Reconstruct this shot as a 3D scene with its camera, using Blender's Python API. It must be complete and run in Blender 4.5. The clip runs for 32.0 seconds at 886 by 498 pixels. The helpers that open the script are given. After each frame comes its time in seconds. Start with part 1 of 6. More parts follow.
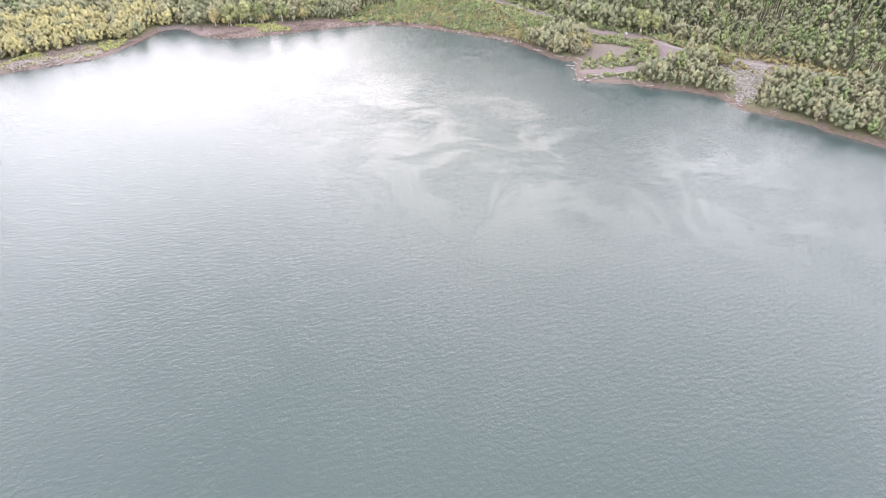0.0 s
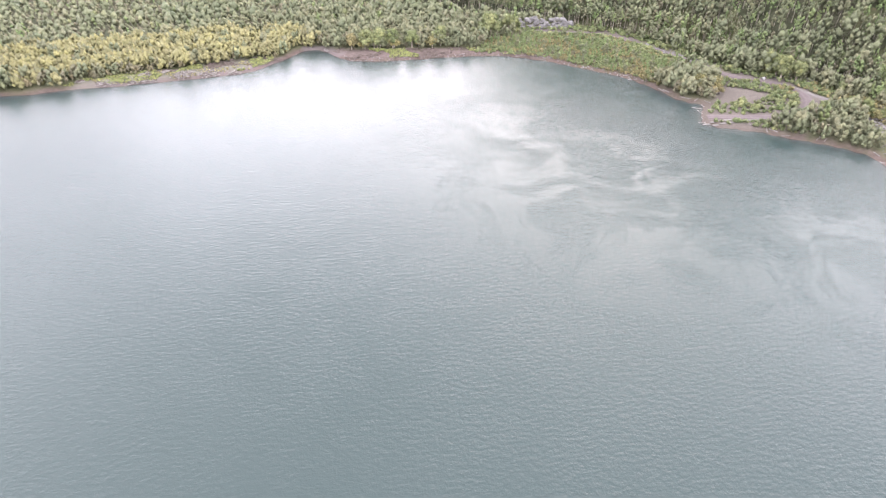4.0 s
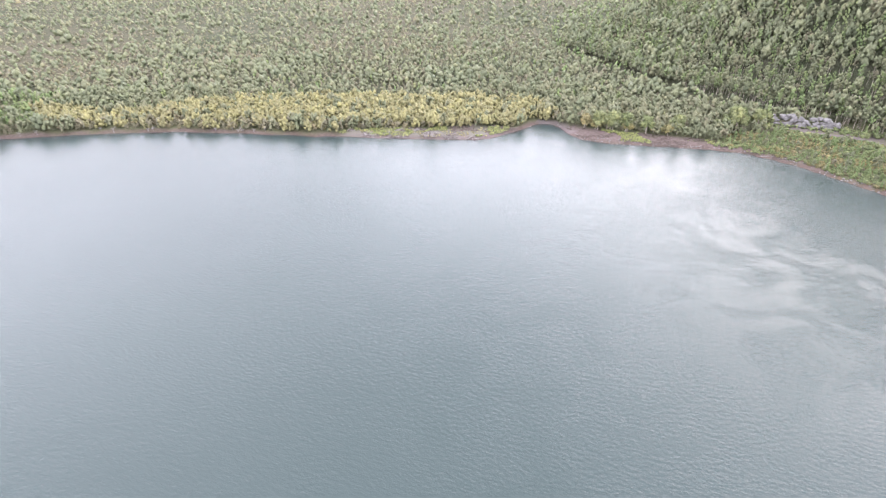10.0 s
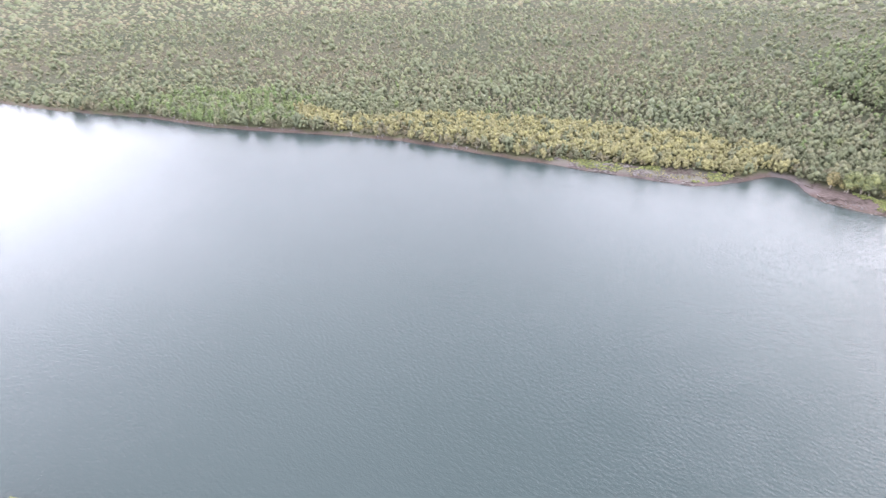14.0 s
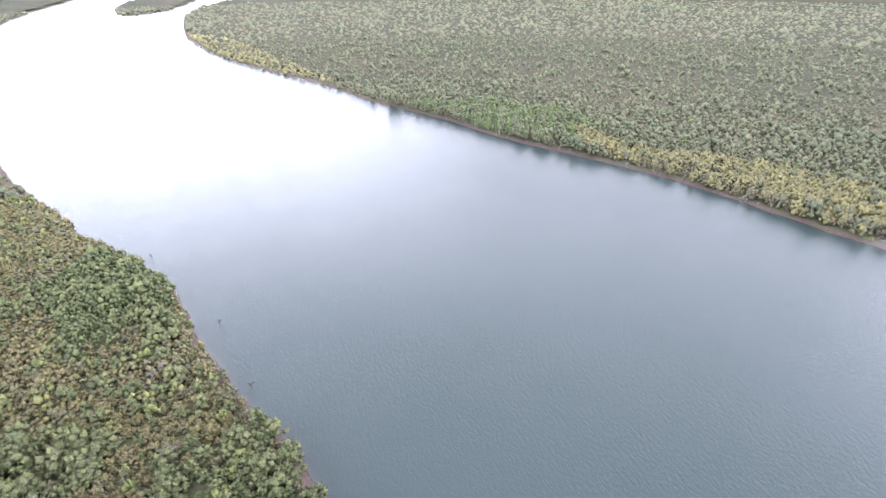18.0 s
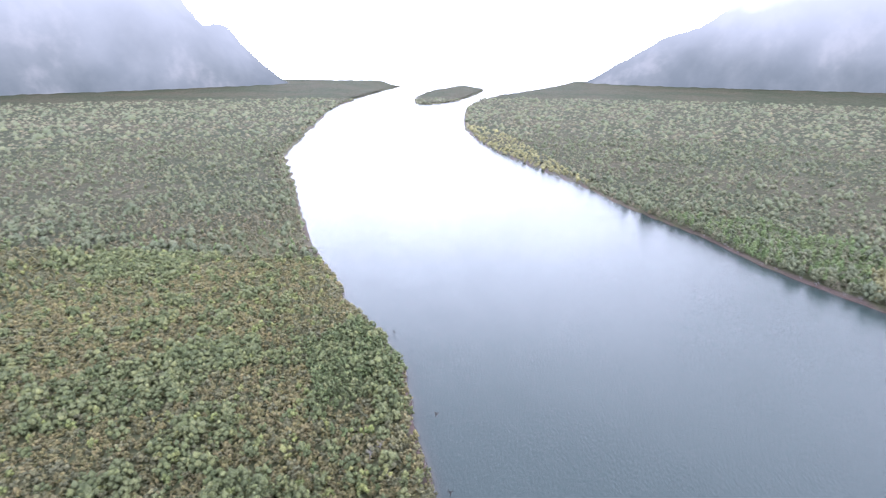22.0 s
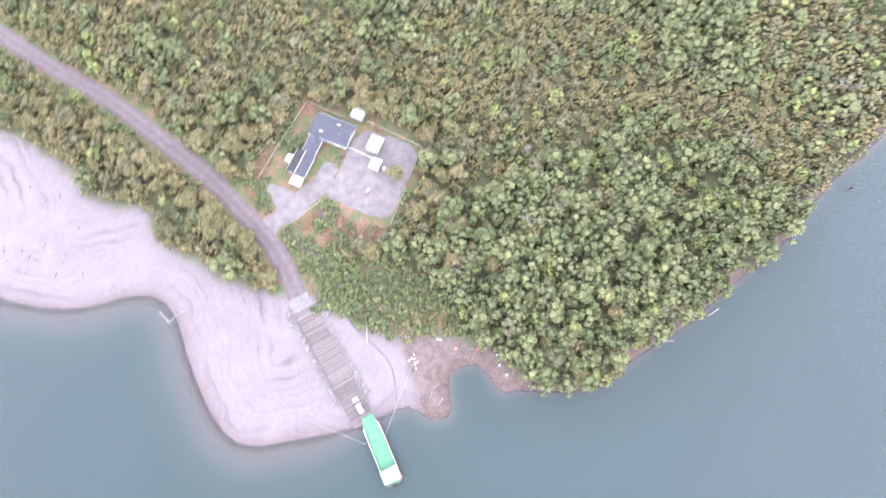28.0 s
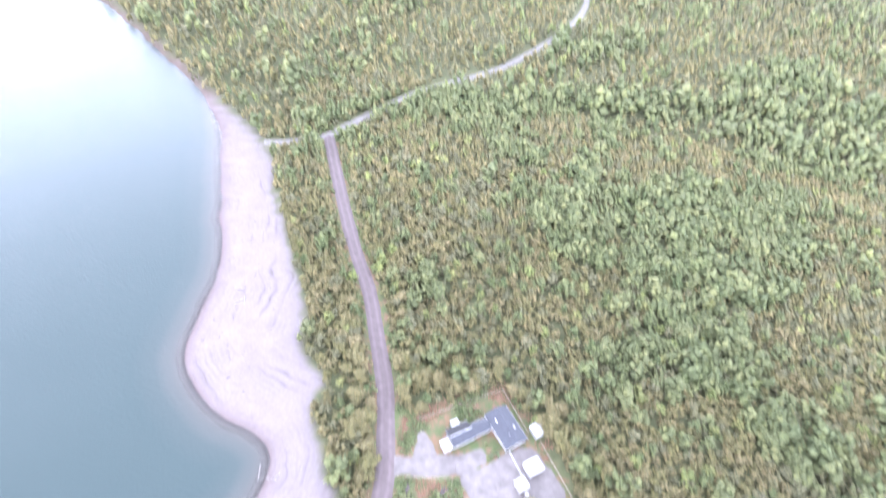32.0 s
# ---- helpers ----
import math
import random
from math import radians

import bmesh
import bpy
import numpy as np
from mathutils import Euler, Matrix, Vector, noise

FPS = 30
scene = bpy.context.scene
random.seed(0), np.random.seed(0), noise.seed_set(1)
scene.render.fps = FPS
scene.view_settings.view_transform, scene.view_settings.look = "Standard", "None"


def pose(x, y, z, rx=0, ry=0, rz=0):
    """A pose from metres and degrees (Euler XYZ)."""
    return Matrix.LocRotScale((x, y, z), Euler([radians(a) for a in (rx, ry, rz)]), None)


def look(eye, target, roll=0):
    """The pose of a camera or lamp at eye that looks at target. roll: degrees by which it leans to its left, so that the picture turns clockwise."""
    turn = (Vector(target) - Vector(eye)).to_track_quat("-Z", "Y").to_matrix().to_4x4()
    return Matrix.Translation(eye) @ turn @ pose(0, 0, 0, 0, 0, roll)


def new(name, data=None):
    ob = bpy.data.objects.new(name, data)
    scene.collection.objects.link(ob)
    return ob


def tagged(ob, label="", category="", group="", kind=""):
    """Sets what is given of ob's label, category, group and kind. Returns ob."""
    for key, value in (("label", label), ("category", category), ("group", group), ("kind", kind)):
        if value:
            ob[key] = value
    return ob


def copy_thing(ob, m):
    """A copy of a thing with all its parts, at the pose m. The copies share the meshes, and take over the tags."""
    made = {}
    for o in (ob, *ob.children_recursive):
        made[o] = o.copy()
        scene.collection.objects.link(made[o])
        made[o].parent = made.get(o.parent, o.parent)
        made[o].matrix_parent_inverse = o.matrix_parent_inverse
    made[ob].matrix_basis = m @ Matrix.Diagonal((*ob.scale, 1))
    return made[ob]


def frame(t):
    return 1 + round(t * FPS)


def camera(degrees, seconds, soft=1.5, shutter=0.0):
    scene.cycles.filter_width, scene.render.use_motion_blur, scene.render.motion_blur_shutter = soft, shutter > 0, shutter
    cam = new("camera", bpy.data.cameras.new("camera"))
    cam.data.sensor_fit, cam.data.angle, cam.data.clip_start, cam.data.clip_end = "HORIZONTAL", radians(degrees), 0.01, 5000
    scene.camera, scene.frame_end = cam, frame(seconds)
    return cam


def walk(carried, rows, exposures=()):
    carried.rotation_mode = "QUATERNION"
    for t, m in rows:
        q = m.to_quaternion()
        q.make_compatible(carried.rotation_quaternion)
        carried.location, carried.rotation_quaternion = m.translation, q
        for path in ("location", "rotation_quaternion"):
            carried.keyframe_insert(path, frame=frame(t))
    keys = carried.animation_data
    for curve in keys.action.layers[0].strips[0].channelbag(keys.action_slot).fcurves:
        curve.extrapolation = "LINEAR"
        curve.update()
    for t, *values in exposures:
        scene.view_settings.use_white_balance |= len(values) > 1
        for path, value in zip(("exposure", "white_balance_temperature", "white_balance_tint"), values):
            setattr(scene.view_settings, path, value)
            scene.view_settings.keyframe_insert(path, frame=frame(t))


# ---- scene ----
# A wide river bend with a small ferry landing, seen from a slowly climbing drone that turns on the spot.
cam = camera(77.87, 32.0, soft=1.15, shutter=0.5)
# seconds, eye, yaw to the left from +y, pitch, roll
PATH = [
    (0, (0.83, 0.16, 123.3), -17.771, -38.738, 1.22),
    (0.5, (0.83, 0.16, 123.3), -17.624, -38.276, 1.59),
    (1, (0.83, 0.16, 123.3), -15.658, -38.041, 0.87),
    (1.5, (0.72, 0.39, 123.28), -12.302, -37.738, 0.52),
    (2, (0.75, 0.39, 123.29), -10.464, -37.407, 0.25),
    (2.5, (0.73, 0.64, 123.22), -9.499, -37.075, 0.0),
    (4.5, (0.25, -0.6, 126.55), -2.542, -36.073, 0.27),
    (5, (0.0, -0.0, 127.46), -0.0, -35.852, 0.17),
    (5.5, (0.09, 0.05, 128.05), 2.362, -35.569, 0.13),
    (6, (0.13, 0.22, 129.33), 4.281, -35.365, 0.05),
    (6.5, (-0.16, 0.51, 131.33), 6.185, -35.062, -0.05),
    (7, (-0.71, 0.9, 133.68), 7.689, -34.356, -0.08),
    (7.5, (-1.6, 1.16, 135.79), 9.339, -32.468, -0.12),
    (8, (-2.12, 1.45, 137.33), 11.817, -31.946, -0.33),
    (8.5, (-2.16, 1.36, 138.75), 14.261, -31.747, -0.5),
    (9, (-2.3, 1.18, 140.12), 15.983, -31.556, -0.58),
    (9.5, (-2.44, 0.85, 141.56), 17.39, -31.368, -0.67),
    (10, (-2.68, 0.46, 142.99), 19.125, -31.176, -0.76),
    (10.5, (-3.4, 0.96, 144.17), 21.764, -30.948, -0.89),
    (11, (-3.82, 1.56, 145.29), 24.663, -30.72, -1.05),
    (11.5, (-3.98, 1.93, 146.77), 27.323, -30.522, -1.14),
    (12, (-3.74, 2.23, 148.31), 29.709, -30.323, -1.28),
    (12.5, (-3.58, 2.88, 149.8), 32.428, -30.159, -1.41),
    (13, (-3.44, 3.47, 151.15), 34.355, -30.0, -1.39),
    (13.5, (-3.71, 4.27, 151.93), 37.89, -29.736, -1.57),
    (14, (-4.35, 4.89, 152.51), 41.617, -29.424, -1.64),
    (14.5, (-4.98, 5.18, 152.29), 45.496, -29.031, -1.26),
    (15, (-5.87, 5.33, 151.7), 50.089, -28.577, -1.13),
    (15.5, (-7.69, 5.5, 150.71), 54.145, -28.165, -1.0),
    (17.5, (-11.45, 4.77, 154.61), 66.752, -27.328, -0.84),
    (18, (-13.07, 4.1, 155.35), 69.619, -27.151, -0.49),
    (18.5, (-13.34, 3.72, 157.5), 72.313, -27.087, -0.5),
    (19, (-15.18, 4.24, 160.4), 76.029, -24.103, -0.47),
    (19.5, (-16.06, 4.3, 161.63), 79.308, -18.404, -0.33),
    (20, (-16.71, 4.28, 163.87), 80.415, -18.413, -0.3),
    (20.5, (-16.95, 3.84, 166.67), 82.571, -18.455, -0.23),
    (21, (-18.79, 4.03, 168.43), 86.795, -18.408, -0.2),
    (21.5, (-19.88, 3.96, 170.53), 90.91, -18.359, 0.04),
    (22, (-20.89, 4.56, 172.78), 95.333, -18.534, 0.18),
    (22.5, (-21.77, 5.33, 175.05), 99.938, -18.771, 0.04),
    (23, (-22.79, 5.89, 177.3), 104.439, -19.355, 0.15),
    (23.5, (-24.47, 6.25, 179.14), 108.683, -19.336, 0.22),
    (24, (-26.34, 7.65, 180.53), 111.525, -19.333, 0.1),
    (24.5, (-26.91, 8.51, 180.22), 113.264, -22.625, -0.0),
    (25, (-27.61, 8.95, 180.07), 117.24, -29.812, 0.11),
    (25.5, (-28.5, 9.36, 180.27), 122.85, -36.577, 0.17),
    (26, (-28.75, 9.48, 179.42), 128.658, -42.922, 0.81),
    (26.5, (-29.47, 9.38, 179.36), 135.663, -49.229, 1.08),
    (28.5, (-33.07, 11.76, 182.41), 157.631, -76.252, 9.36),
    (29, (-33.91, 12.29, 182.78), 162.321, -76.461, 10.92),
    (29.5, (-34.74, 13.11, 183.42), 167.341, -76.647, 12.2),
    (30, (-35.16, 13.77, 183.93), 171.02, -76.867, 13.86),
    (30.5, (-34.7, 13.89, 183.73), 174.042, -76.824, 16.34),
    (31, (-33.23, 13.13, 182.18), 182.991, -68.444, 12.14),
    (31.5, (-32.62, 13.38, 182.27), 189.78, -55.874, 9.17),
    (32, (-31.62, 13.13, 182.26), 194.934, -43.469, 7.68),
]


def aim(eye, yaw, pitch, roll):
    y, p = radians(yaw), radians(pitch)
    ahead = Vector((-math.sin(y) * math.cos(p), math.cos(y) * math.cos(p), math.sin(p)))
    return look(eye, Vector(eye) + 100 * ahead, roll)


walk(cam, [(t, aim(eye, yaw, pitch, roll)) for t, eye, yaw, pitch, roll in PATH],
     exposures=[(0, 1.16, 6480, 21), (8, 1.06, 6280, 21), (13, 0.96, 6120, 21), (15.5, 0.80, 6020, 22), (18, 0.72, 5850, 22), (22, 0.50, 5540, 22), (25.5, 0.58, 5560, 24),
                (26.5, 0.90, 5640, 25), (28.5, 1.46, 5800, 23), (30.5, 1.46, 5830, 22), (31, 1.55, 5880, 20), (32, 1.56, 5480, 22)])
# ---- light ----
world = bpy.data.worlds.new("overcast_sky")
scene.world = world
world.use_nodes = True
wn, wl = world.node_tree.nodes, world.node_tree.links
sky = wn.new("ShaderNodeTexSky")
sky.sky_type, sky.sun_disc = "NISHITA", False
SUN_YAW, SUN_UP = -24.0, 27.0
sky.sun_elevation, sky.sun_rotation = radians(SUN_UP), radians(-SUN_YAW)
sky.air_density, sky.dust_density = 1.0, 4.0
wco = wn.new("ShaderNodeTexCoord")
wmap = wn.new("ShaderNodeMapping")
wmap.inputs["Scale"].default_value = (1.0, 1.0, 2.6)
wmap.inputs["Rotation"].default_value = (0, 0, radians(-16))
wl.new(wco.outputs["Generated"], wmap.inputs[0])
wnoise = wn.new("ShaderNodeTexNoise")
wnoise.inputs["Scale"].default_value, wnoise.inputs["Detail"].default_value = 1.7, 5.0
wl.new(wmap.outputs[0], wnoise.inputs["Vector"])
wramp = wn.new("ShaderNodeValToRGB")
wramp.color_ramp.elements[0].position, wramp.color_ramp.elements[0].color = 0.34, (18.8, 18.9, 19.3, 1)
wramp.color_ramp.elements[1].position, wramp.color_ramp.elements[1].color = 0.70, (23.0, 23.0, 23.4, 1)
wl.new(wnoise.outputs[0], wramp.inputs[0])
wmix = wn.new("ShaderNodeMix")
wmix.data_type = "RGBA"
wmix.inputs["Factor"].default_value = 0.80
wl.new(sky.outputs[0], wmix.inputs[6])
wl.new(wramp.outputs[0], wmix.inputs[7])
# brighter low cloud, duller overhead
wsep = wn.new("ShaderNodeSeparateXYZ")
wl.new(wco.outputs["Generated"], wsep.inputs[0])
wlow = wn.new("ShaderNodeValToRGB")
stops = [(0.0, 1.5), (0.25, 1.75), (0.42, 1.5), (0.62, 0.96), (1.0, 0.70)]
while len(wlow.color_ramp.elements) < len(stops):
    wlow.color_ramp.elements.new(0.5)
for e, (p, v) in zip(wlow.color_ramp.elements, stops):
    e.position, e.color = p, (v, v, v, 1)
wl.new(wsep.outputs["Z"], wlow.inputs[0])
wmul = wn.new("ShaderNodeMix")
wmul.data_type, wmul.blend_type = "RGBA", "MULTIPLY"
wmul.inputs["Factor"].default_value = 1.0
wl.new(wmix.outputs[2], wmul.inputs[6])
wl.new(wlow.outputs[0], wmul.inputs[7])
back = wn["Background"]
back.inputs["Strength"].default_value = 0.15
wl.new(wmul.outputs[2], back.inputs["Color"])

sun = new("sun", bpy.data.lights.new("sun", "SUN"))
sun.data.energy, sun.data.angle, sun.data.color = 0.5, radians(60), (1.0, 0.96, 0.9)
sun_to = Vector((-math.sin(radians(SUN_YAW)) * math.cos(radians(SUN_UP)), math.cos(radians(SUN_YAW)) * math.cos(radians(SUN_UP)), math.sin(radians(SUN_UP))))
sun.matrix_world = look(sun_to * 900, (0, 0, 0))

# ---- materials ----


def mat(name, rough=0.8, metal=0.0):
    m = bpy.data.materials.new(name)
    m.use_nodes = True
    b = m.node_tree.nodes["Principled BSDF"]
    b.inputs["Roughness"].default_value, b.inputs["Metallic"].default_value = rough, metal
    return m, m.node_tree.nodes, m.node_tree.links, b


def ramp(n, l, src, stops):
    r = n.new("ShaderNodeValToRGB")
    while len(r.color_ramp.elements) < len(stops):
        r.color_ramp.elements.new(0.5)
    for e, (p, c) in zip(r.color_ramp.elements, stops):
        e.position, e.color = p, (*c, 1)
    l.new(src, r.inputs[0])
    return r.outputs[0]


def tex(n, l, scale, detail=4.0, rough=0.55, stretch=(1, 1, 1), where="Object"):
    co = n.new("ShaderNodeTexCoord")
    mp = n.new("ShaderNodeMapping")
    mp.inputs["Scale"].default_value = stretch
    l.new(co.outputs[where], mp.inputs[0])
    t = n.new("ShaderNodeTexNoise")
    t.inputs["Scale"].default_value, t.inputs["Detail"].default_value, t.inputs["Roughness"].default_value = scale, detail, rough
    l.new(mp.outputs[0], t.inputs["Vector"])
    return t.outputs[0]


def blend(n, l, fac, a, b, kind="MIX"):
    m = n.new("ShaderNodeMix")
    m.data_type, m.blend_type = "RGBA", kind
    for socket, v in ((m.inputs["Factor"], fac), (m.inputs[6], a), (m.inputs[7], b)):
        if isinstance(v, bpy.types.NodeSocket):
            l.new(v, socket)
        elif isinstance(v, tuple):
            socket.default_value = (*v, 1)
        else:
            socket.default_value = v
    return m.outputs[2]


def calc(n, l, op, a, b=0.0):
    m = n.new("ShaderNodeMath")
    m.operation = op
    for socket, v in zip(m.inputs, (a, b)):
        if isinstance(v, bpy.types.NodeSocket):
            l.new(v, socket)
        else:
            socket.default_value = v
    return m.outputs[0]


def bump(n, l, b, height, strength, distance=0.1):
    k = n.new("ShaderNodeBump")
    k.inputs["Strength"].default_value, k.inputs["Distance"].default_value = strength, distance
    l.new(height, k.inputs["Height"])
    l.new(k.outputs[0], b.inputs["Normal"])


def attr(n, name):
    a = n.new("ShaderNodeAttribute")
    a.attribute_name = name
    return a.outputs["Fac"]


def plain(name, colour, rough=0.6, metal=0.0, vary=0.25, scale=3.0, relief=0.2):
    """A painted or raw surface with stains at two scales and a fine relief."""
    m, n, l, b = mat(name, rough, metal)
    dark = tuple(c * (1 - vary) for c in colour)
    light = tuple(min(1, c * (1 + vary)) for c in colour)
    big = ramp(n, l, tex(n, l, scale), [(0.3, dark), (0.7, light)])
    fine = ramp(n, l, tex(n, l, scale * 9), [(0.3, (0.82, 0.82, 0.82)), (0.7, (1, 1, 1))])
    l.new(blend(n, l, 1.0, big, fine, "MULTIPLY"), b.inputs["Base Color"])
    bump(n, l, b, tex(n, l, scale * 12), relief, 0.02)
    return m


def leafy(name, colour, other, rough=0.75, k=1.0):
    """Foliage: every tree has its own tint, every clump its own shade."""
    m, n, l, b = mat(name, rough)
    info = n.new("ShaderNodeObjectInfo")
    tree = calc(n, l, "FRACT", calc(n, l, "ADD", attr(n, "tint"), info.outputs["Random"]))
    base = ramp(n, l, tree, [(0.0, colour), (0.55, tuple((p + q) / 2 for p, q in zip(colour, other))), (1.0, other)])
    geo = n.new("ShaderNodeNewGeometry")
    shade = ramp(n, l, geo.outputs["Random Per Island"], [(0.0, (1 - 0.34 * k, 1 - 0.31 * k, 1 - 0.34 * k)), (0.5, (1, 1, 1)), (1.0, (1 + 0.42 * k, 1 + 0.37 * k, 1 + 0.22 * k))])
    spots = tex(n, l, 2.4, 4, 0.7)
    speck = ramp(n, l, spots, [(0.34, (1 - 0.38 * k, 1 - 0.35 * k, 1 - 0.40 * k)), (0.5, (1, 1, 1)), (0.66, (1 + 0.38 * k, 1 + 0.35 * k, 1 + 0.27 * k))])
    c = blend(n, l, 1.0, base, shade, "MULTIPLY")
    l.new(blend(n, l, 1.0, c, speck, "MULTIPLY"), b.inputs["Base Color"])
    bump(n, l, b, tex(n, l, 1.9, 5, 0.78), 1.0, 0.85)
    b.inputs["Subsurface Weight"].default_value = 0.0
    b.inputs["Specular IOR Level"].default_value = 0.3
    return m


LEAF = {
    "olive": leafy("olive_foliage", (0.144, 0.136, 0.059), (0.185, 0.159, 0.083)),
    "dark": leafy("dark_green_foliage", (0.102, 0.124, 0.054), (0.150, 0.163, 0.076)),
    "bright": leafy("bright_green_foliage", (0.098, 0.129, 0.054), (0.140, 0.158, 0.076)),
    "yellow": leafy("yellow_foliage", (0.235, 0.215, 0.100), (0.170, 0.160, 0.084)),
    "grey": leafy("grey_brown_foliage", (0.120, 0.119, 0.065), (0.162, 0.158, 0.093)),
    # sage is olive greyed to paint in haze over the far bank
    "sage": leafy("greyed_olive_foliage", (0.112, 0.125, 0.070), (0.140, 0.142, 0.086)),
    "lime": leafy("lime_foliage", (0.160, 0.192, 0.066), (0.200, 0.208, 0.084)),
}
# leaf colours for far woods, greyed and flattened to paint in haze and gap shade
HAZED_LEAF = {
    "olive": leafy("olive_hazed", (0.132, 0.121, 0.069), (0.158, 0.135, 0.081), k=0.5),
    "dark": leafy("dark_hazed", (0.098, 0.116, 0.067), (0.137, 0.147, 0.084), k=0.5),
    "bright": leafy("fresh_hazed", (0.122, 0.174, 0.069), (0.159, 0.194, 0.083), k=0.5),
    "grey": leafy("grey_brown_hazed", (0.121, 0.114, 0.071), (0.151, 0.139, 0.093), k=0.5),
    "sage": leafy("greyed_olive_hazed", (0.117, 0.132, 0.075), (0.151, 0.152, 0.092), k=0.5),
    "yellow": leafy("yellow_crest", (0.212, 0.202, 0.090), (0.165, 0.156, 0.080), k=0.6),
    "lime": leafy("lime_hazed", (0.130, 0.150, 0.070), (0.150, 0.160, 0.080), k=0.5),
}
BARK = plain("pale_bark", (0.30, 0.27, 0.22), 0.9, vary=0.35, scale=2.0)

# the ground: forest floor, sand, mud and grass by zone
GROUND, n, l, b = mat("ground", 0.95)
floor_c = ramp(n, l, tex(n, l, 0.35, 8), [(0.3, (0.052, 0.060, 0.030)), (0.55, (0.075, 0.080, 0.040)), (0.75, (0.098, 0.086, 0.052))])
# sand, with bands left by falling water levels
band = calc(n, l, "ADD", calc(n, l, "MULTIPLY", attr(n, "contour"), 0.42), calc(n, l, "MULTIPLY", tex(n, l, 0.03, 3), 7.0))
bands = n.new("ShaderNodeTexNoise")
bands.noise_dimensions = "1D"
bands.inputs["Scale"].default_value, bands.inputs["Detail"].default_value = 1.0, 5.0
l.new(band, bands.inputs["W"])
sand_m = ramp(n, l, tex(n, l, 0.05, 5, 0.6), [(0.44, (0, 0, 0)), (0.64, (0.8, 0.8, 0.8))])
sand_b = ramp(n, l, tex(n, l, 0.12, 7, 0.6), [(0.3, (0.128, 0.114, 0.115)), (0.7, (0.154, 0.140, 0.141))])
sand_c = ramp(n, l, bands.outputs[0], [(0.26, (0.070, 0.060, 0.061)), (0.38, (0.116, 0.105, 0.106)), (0.60, (0.144, 0.133, 0.135))])
sand_f = ramp(n, l, tex(n, l, 0.9, 7), [(0.3, (0.82, 0.785, 0.79)), (0.6, (0.93, 0.895, 0.90))])
sand_c = blend(n, l, sand_m, sand_b, sand_c)
sand_c = blend(n, l, 1.0, sand_c, sand_f, "MULTIPLY")
mud_c = ramp(n, l, tex(n, l, 0.5, 8), [(0.3, (0.062, 0.048, 0.043)), (0.7, (0.118, 0.092, 0.083))])
grass_c = ramp(n, l, tex(n, l, 0.30, 9, 0.65), [(0.36, (0.056, 0.078, 0.030)), (0.50, (0.080, 0.080, 0.042)), (0.58, (0.125, 0.078, 0.048)), (0.70, (0.128, 0.100, 0.082))])
gravel_c = ramp(n, l, tex(n, l, 1.4, 8), [(0.3, (0.06, 0.052, 0.046)), (0.7, (0.125, 0.108, 0.094))])
c = blend(n, l, attr(n, "grass"), floor_c, grass_c)
c = blend(n, l, attr(n, "mud"), c, mud_c)
c = blend(n, l, attr(n, "stony"), c, gravel_c)
c = blend(n, l, attr(n, "sand"), c, sand_c)
wet = ramp(n, l, attr(n, "wet"), [(0.0, (1, 1, 1)), (1.0, (0.74, 0.67, 0.64))])
l.new(blend(n, l, 1.0, c, wet, "MULTIPLY"), b.inputs["Base Color"])
b.inputs["Specular IOR Level"].default_value = 0.2
bump(n, l, b, tex(n, l, 1.2, 8), 0.35, 0.25)

# the river: silty water that hides its bed within a few metres
WATER, n, l, b = mat("river_water", 0.07)
body = ramp(n, l, tex(n, l, 0.006, 5, 0.5, (1, 1, 1)), [(0.35, (0.0240, 0.0376, 0.0366)), (0.65, (0.0290, 0.0426, 0.0416))])
near_w = calc(n, l, "ADD", tex(n, l, 0.42, 4, 0.6, (1, 2.0, 1)), calc(n, l, "MULTIPLY", tex(n, l, 1.05, 3, 0.6, (1.5, 1, 1)), 0.45))
# slicks and boils: smooth water drawn out into curls by the current, rippled water between them
swirl = n.new("ShaderNodeTexNoise")
co = n.new("ShaderNodeTexCoord")
l.new(co.outputs["Object"], swirl.inputs["Vector"])
swirl.inputs["Scale"].default_value, swirl.inputs["Detail"].default_value, swirl.inputs["Roughness"].default_value, swirl.inputs["Distortion"].default_value = 0.026, 7.0, 0.62, 1.6
patch = ramp(n, l, swirl.outputs[0], [(0.34, (0.42, 0.42, 0.42)), (0.45, (0.55, 0.55, 0.55)), (0.50, (0.85, 0.85, 0.85)), (0.66, (1.15, 1.15, 1.15))])
patch = blend(n, l, attr(n, "eddy"), (0.72, 0.72, 0.72), patch)
height = calc(n, l, "MULTIPLY", calc(n, l, "SUBTRACT", near_w, 0.725), patch)
waves = n.new("ShaderNodeBump")
waves.inputs["Strength"].default_value, waves.inputs["Distance"].default_value = 0.85, 0.42
l.new(height, waves.inputs["Height"])
# sandy tint in the shallows, also making up for light lost to the bed
shallow_tint = ramp(n, l, calc(n, l, "DIVIDE", attr(n, "depth"), 4.0), [(0.0, (1, 1, 1)), (0.06, (0.85, 0.85, 0.85)), (0.15, (0.46, 0.46, 0.46)), (0.36, (0.13, 0.13, 0.13)), (0.8, (0, 0, 0))])
silt = n.new("ShaderNodeBsdfDiffuse")
l.new(blend(n, l, shallow_tint, body, (0.070, 0.066, 0.061)), silt.inputs[0])
clear = n.new("ShaderNodeBsdfTransparent")
clear.inputs[0].default_value = (0.90, 0.94, 0.93, 1)
opaque = calc(n, l, "SUBTRACT", 1.0, calc(n, l, "EXPONENT", calc(n, l, "MULTIPLY", attr(n, "depth"), -6.0)))
under = n.new("ShaderNodeMixShader")
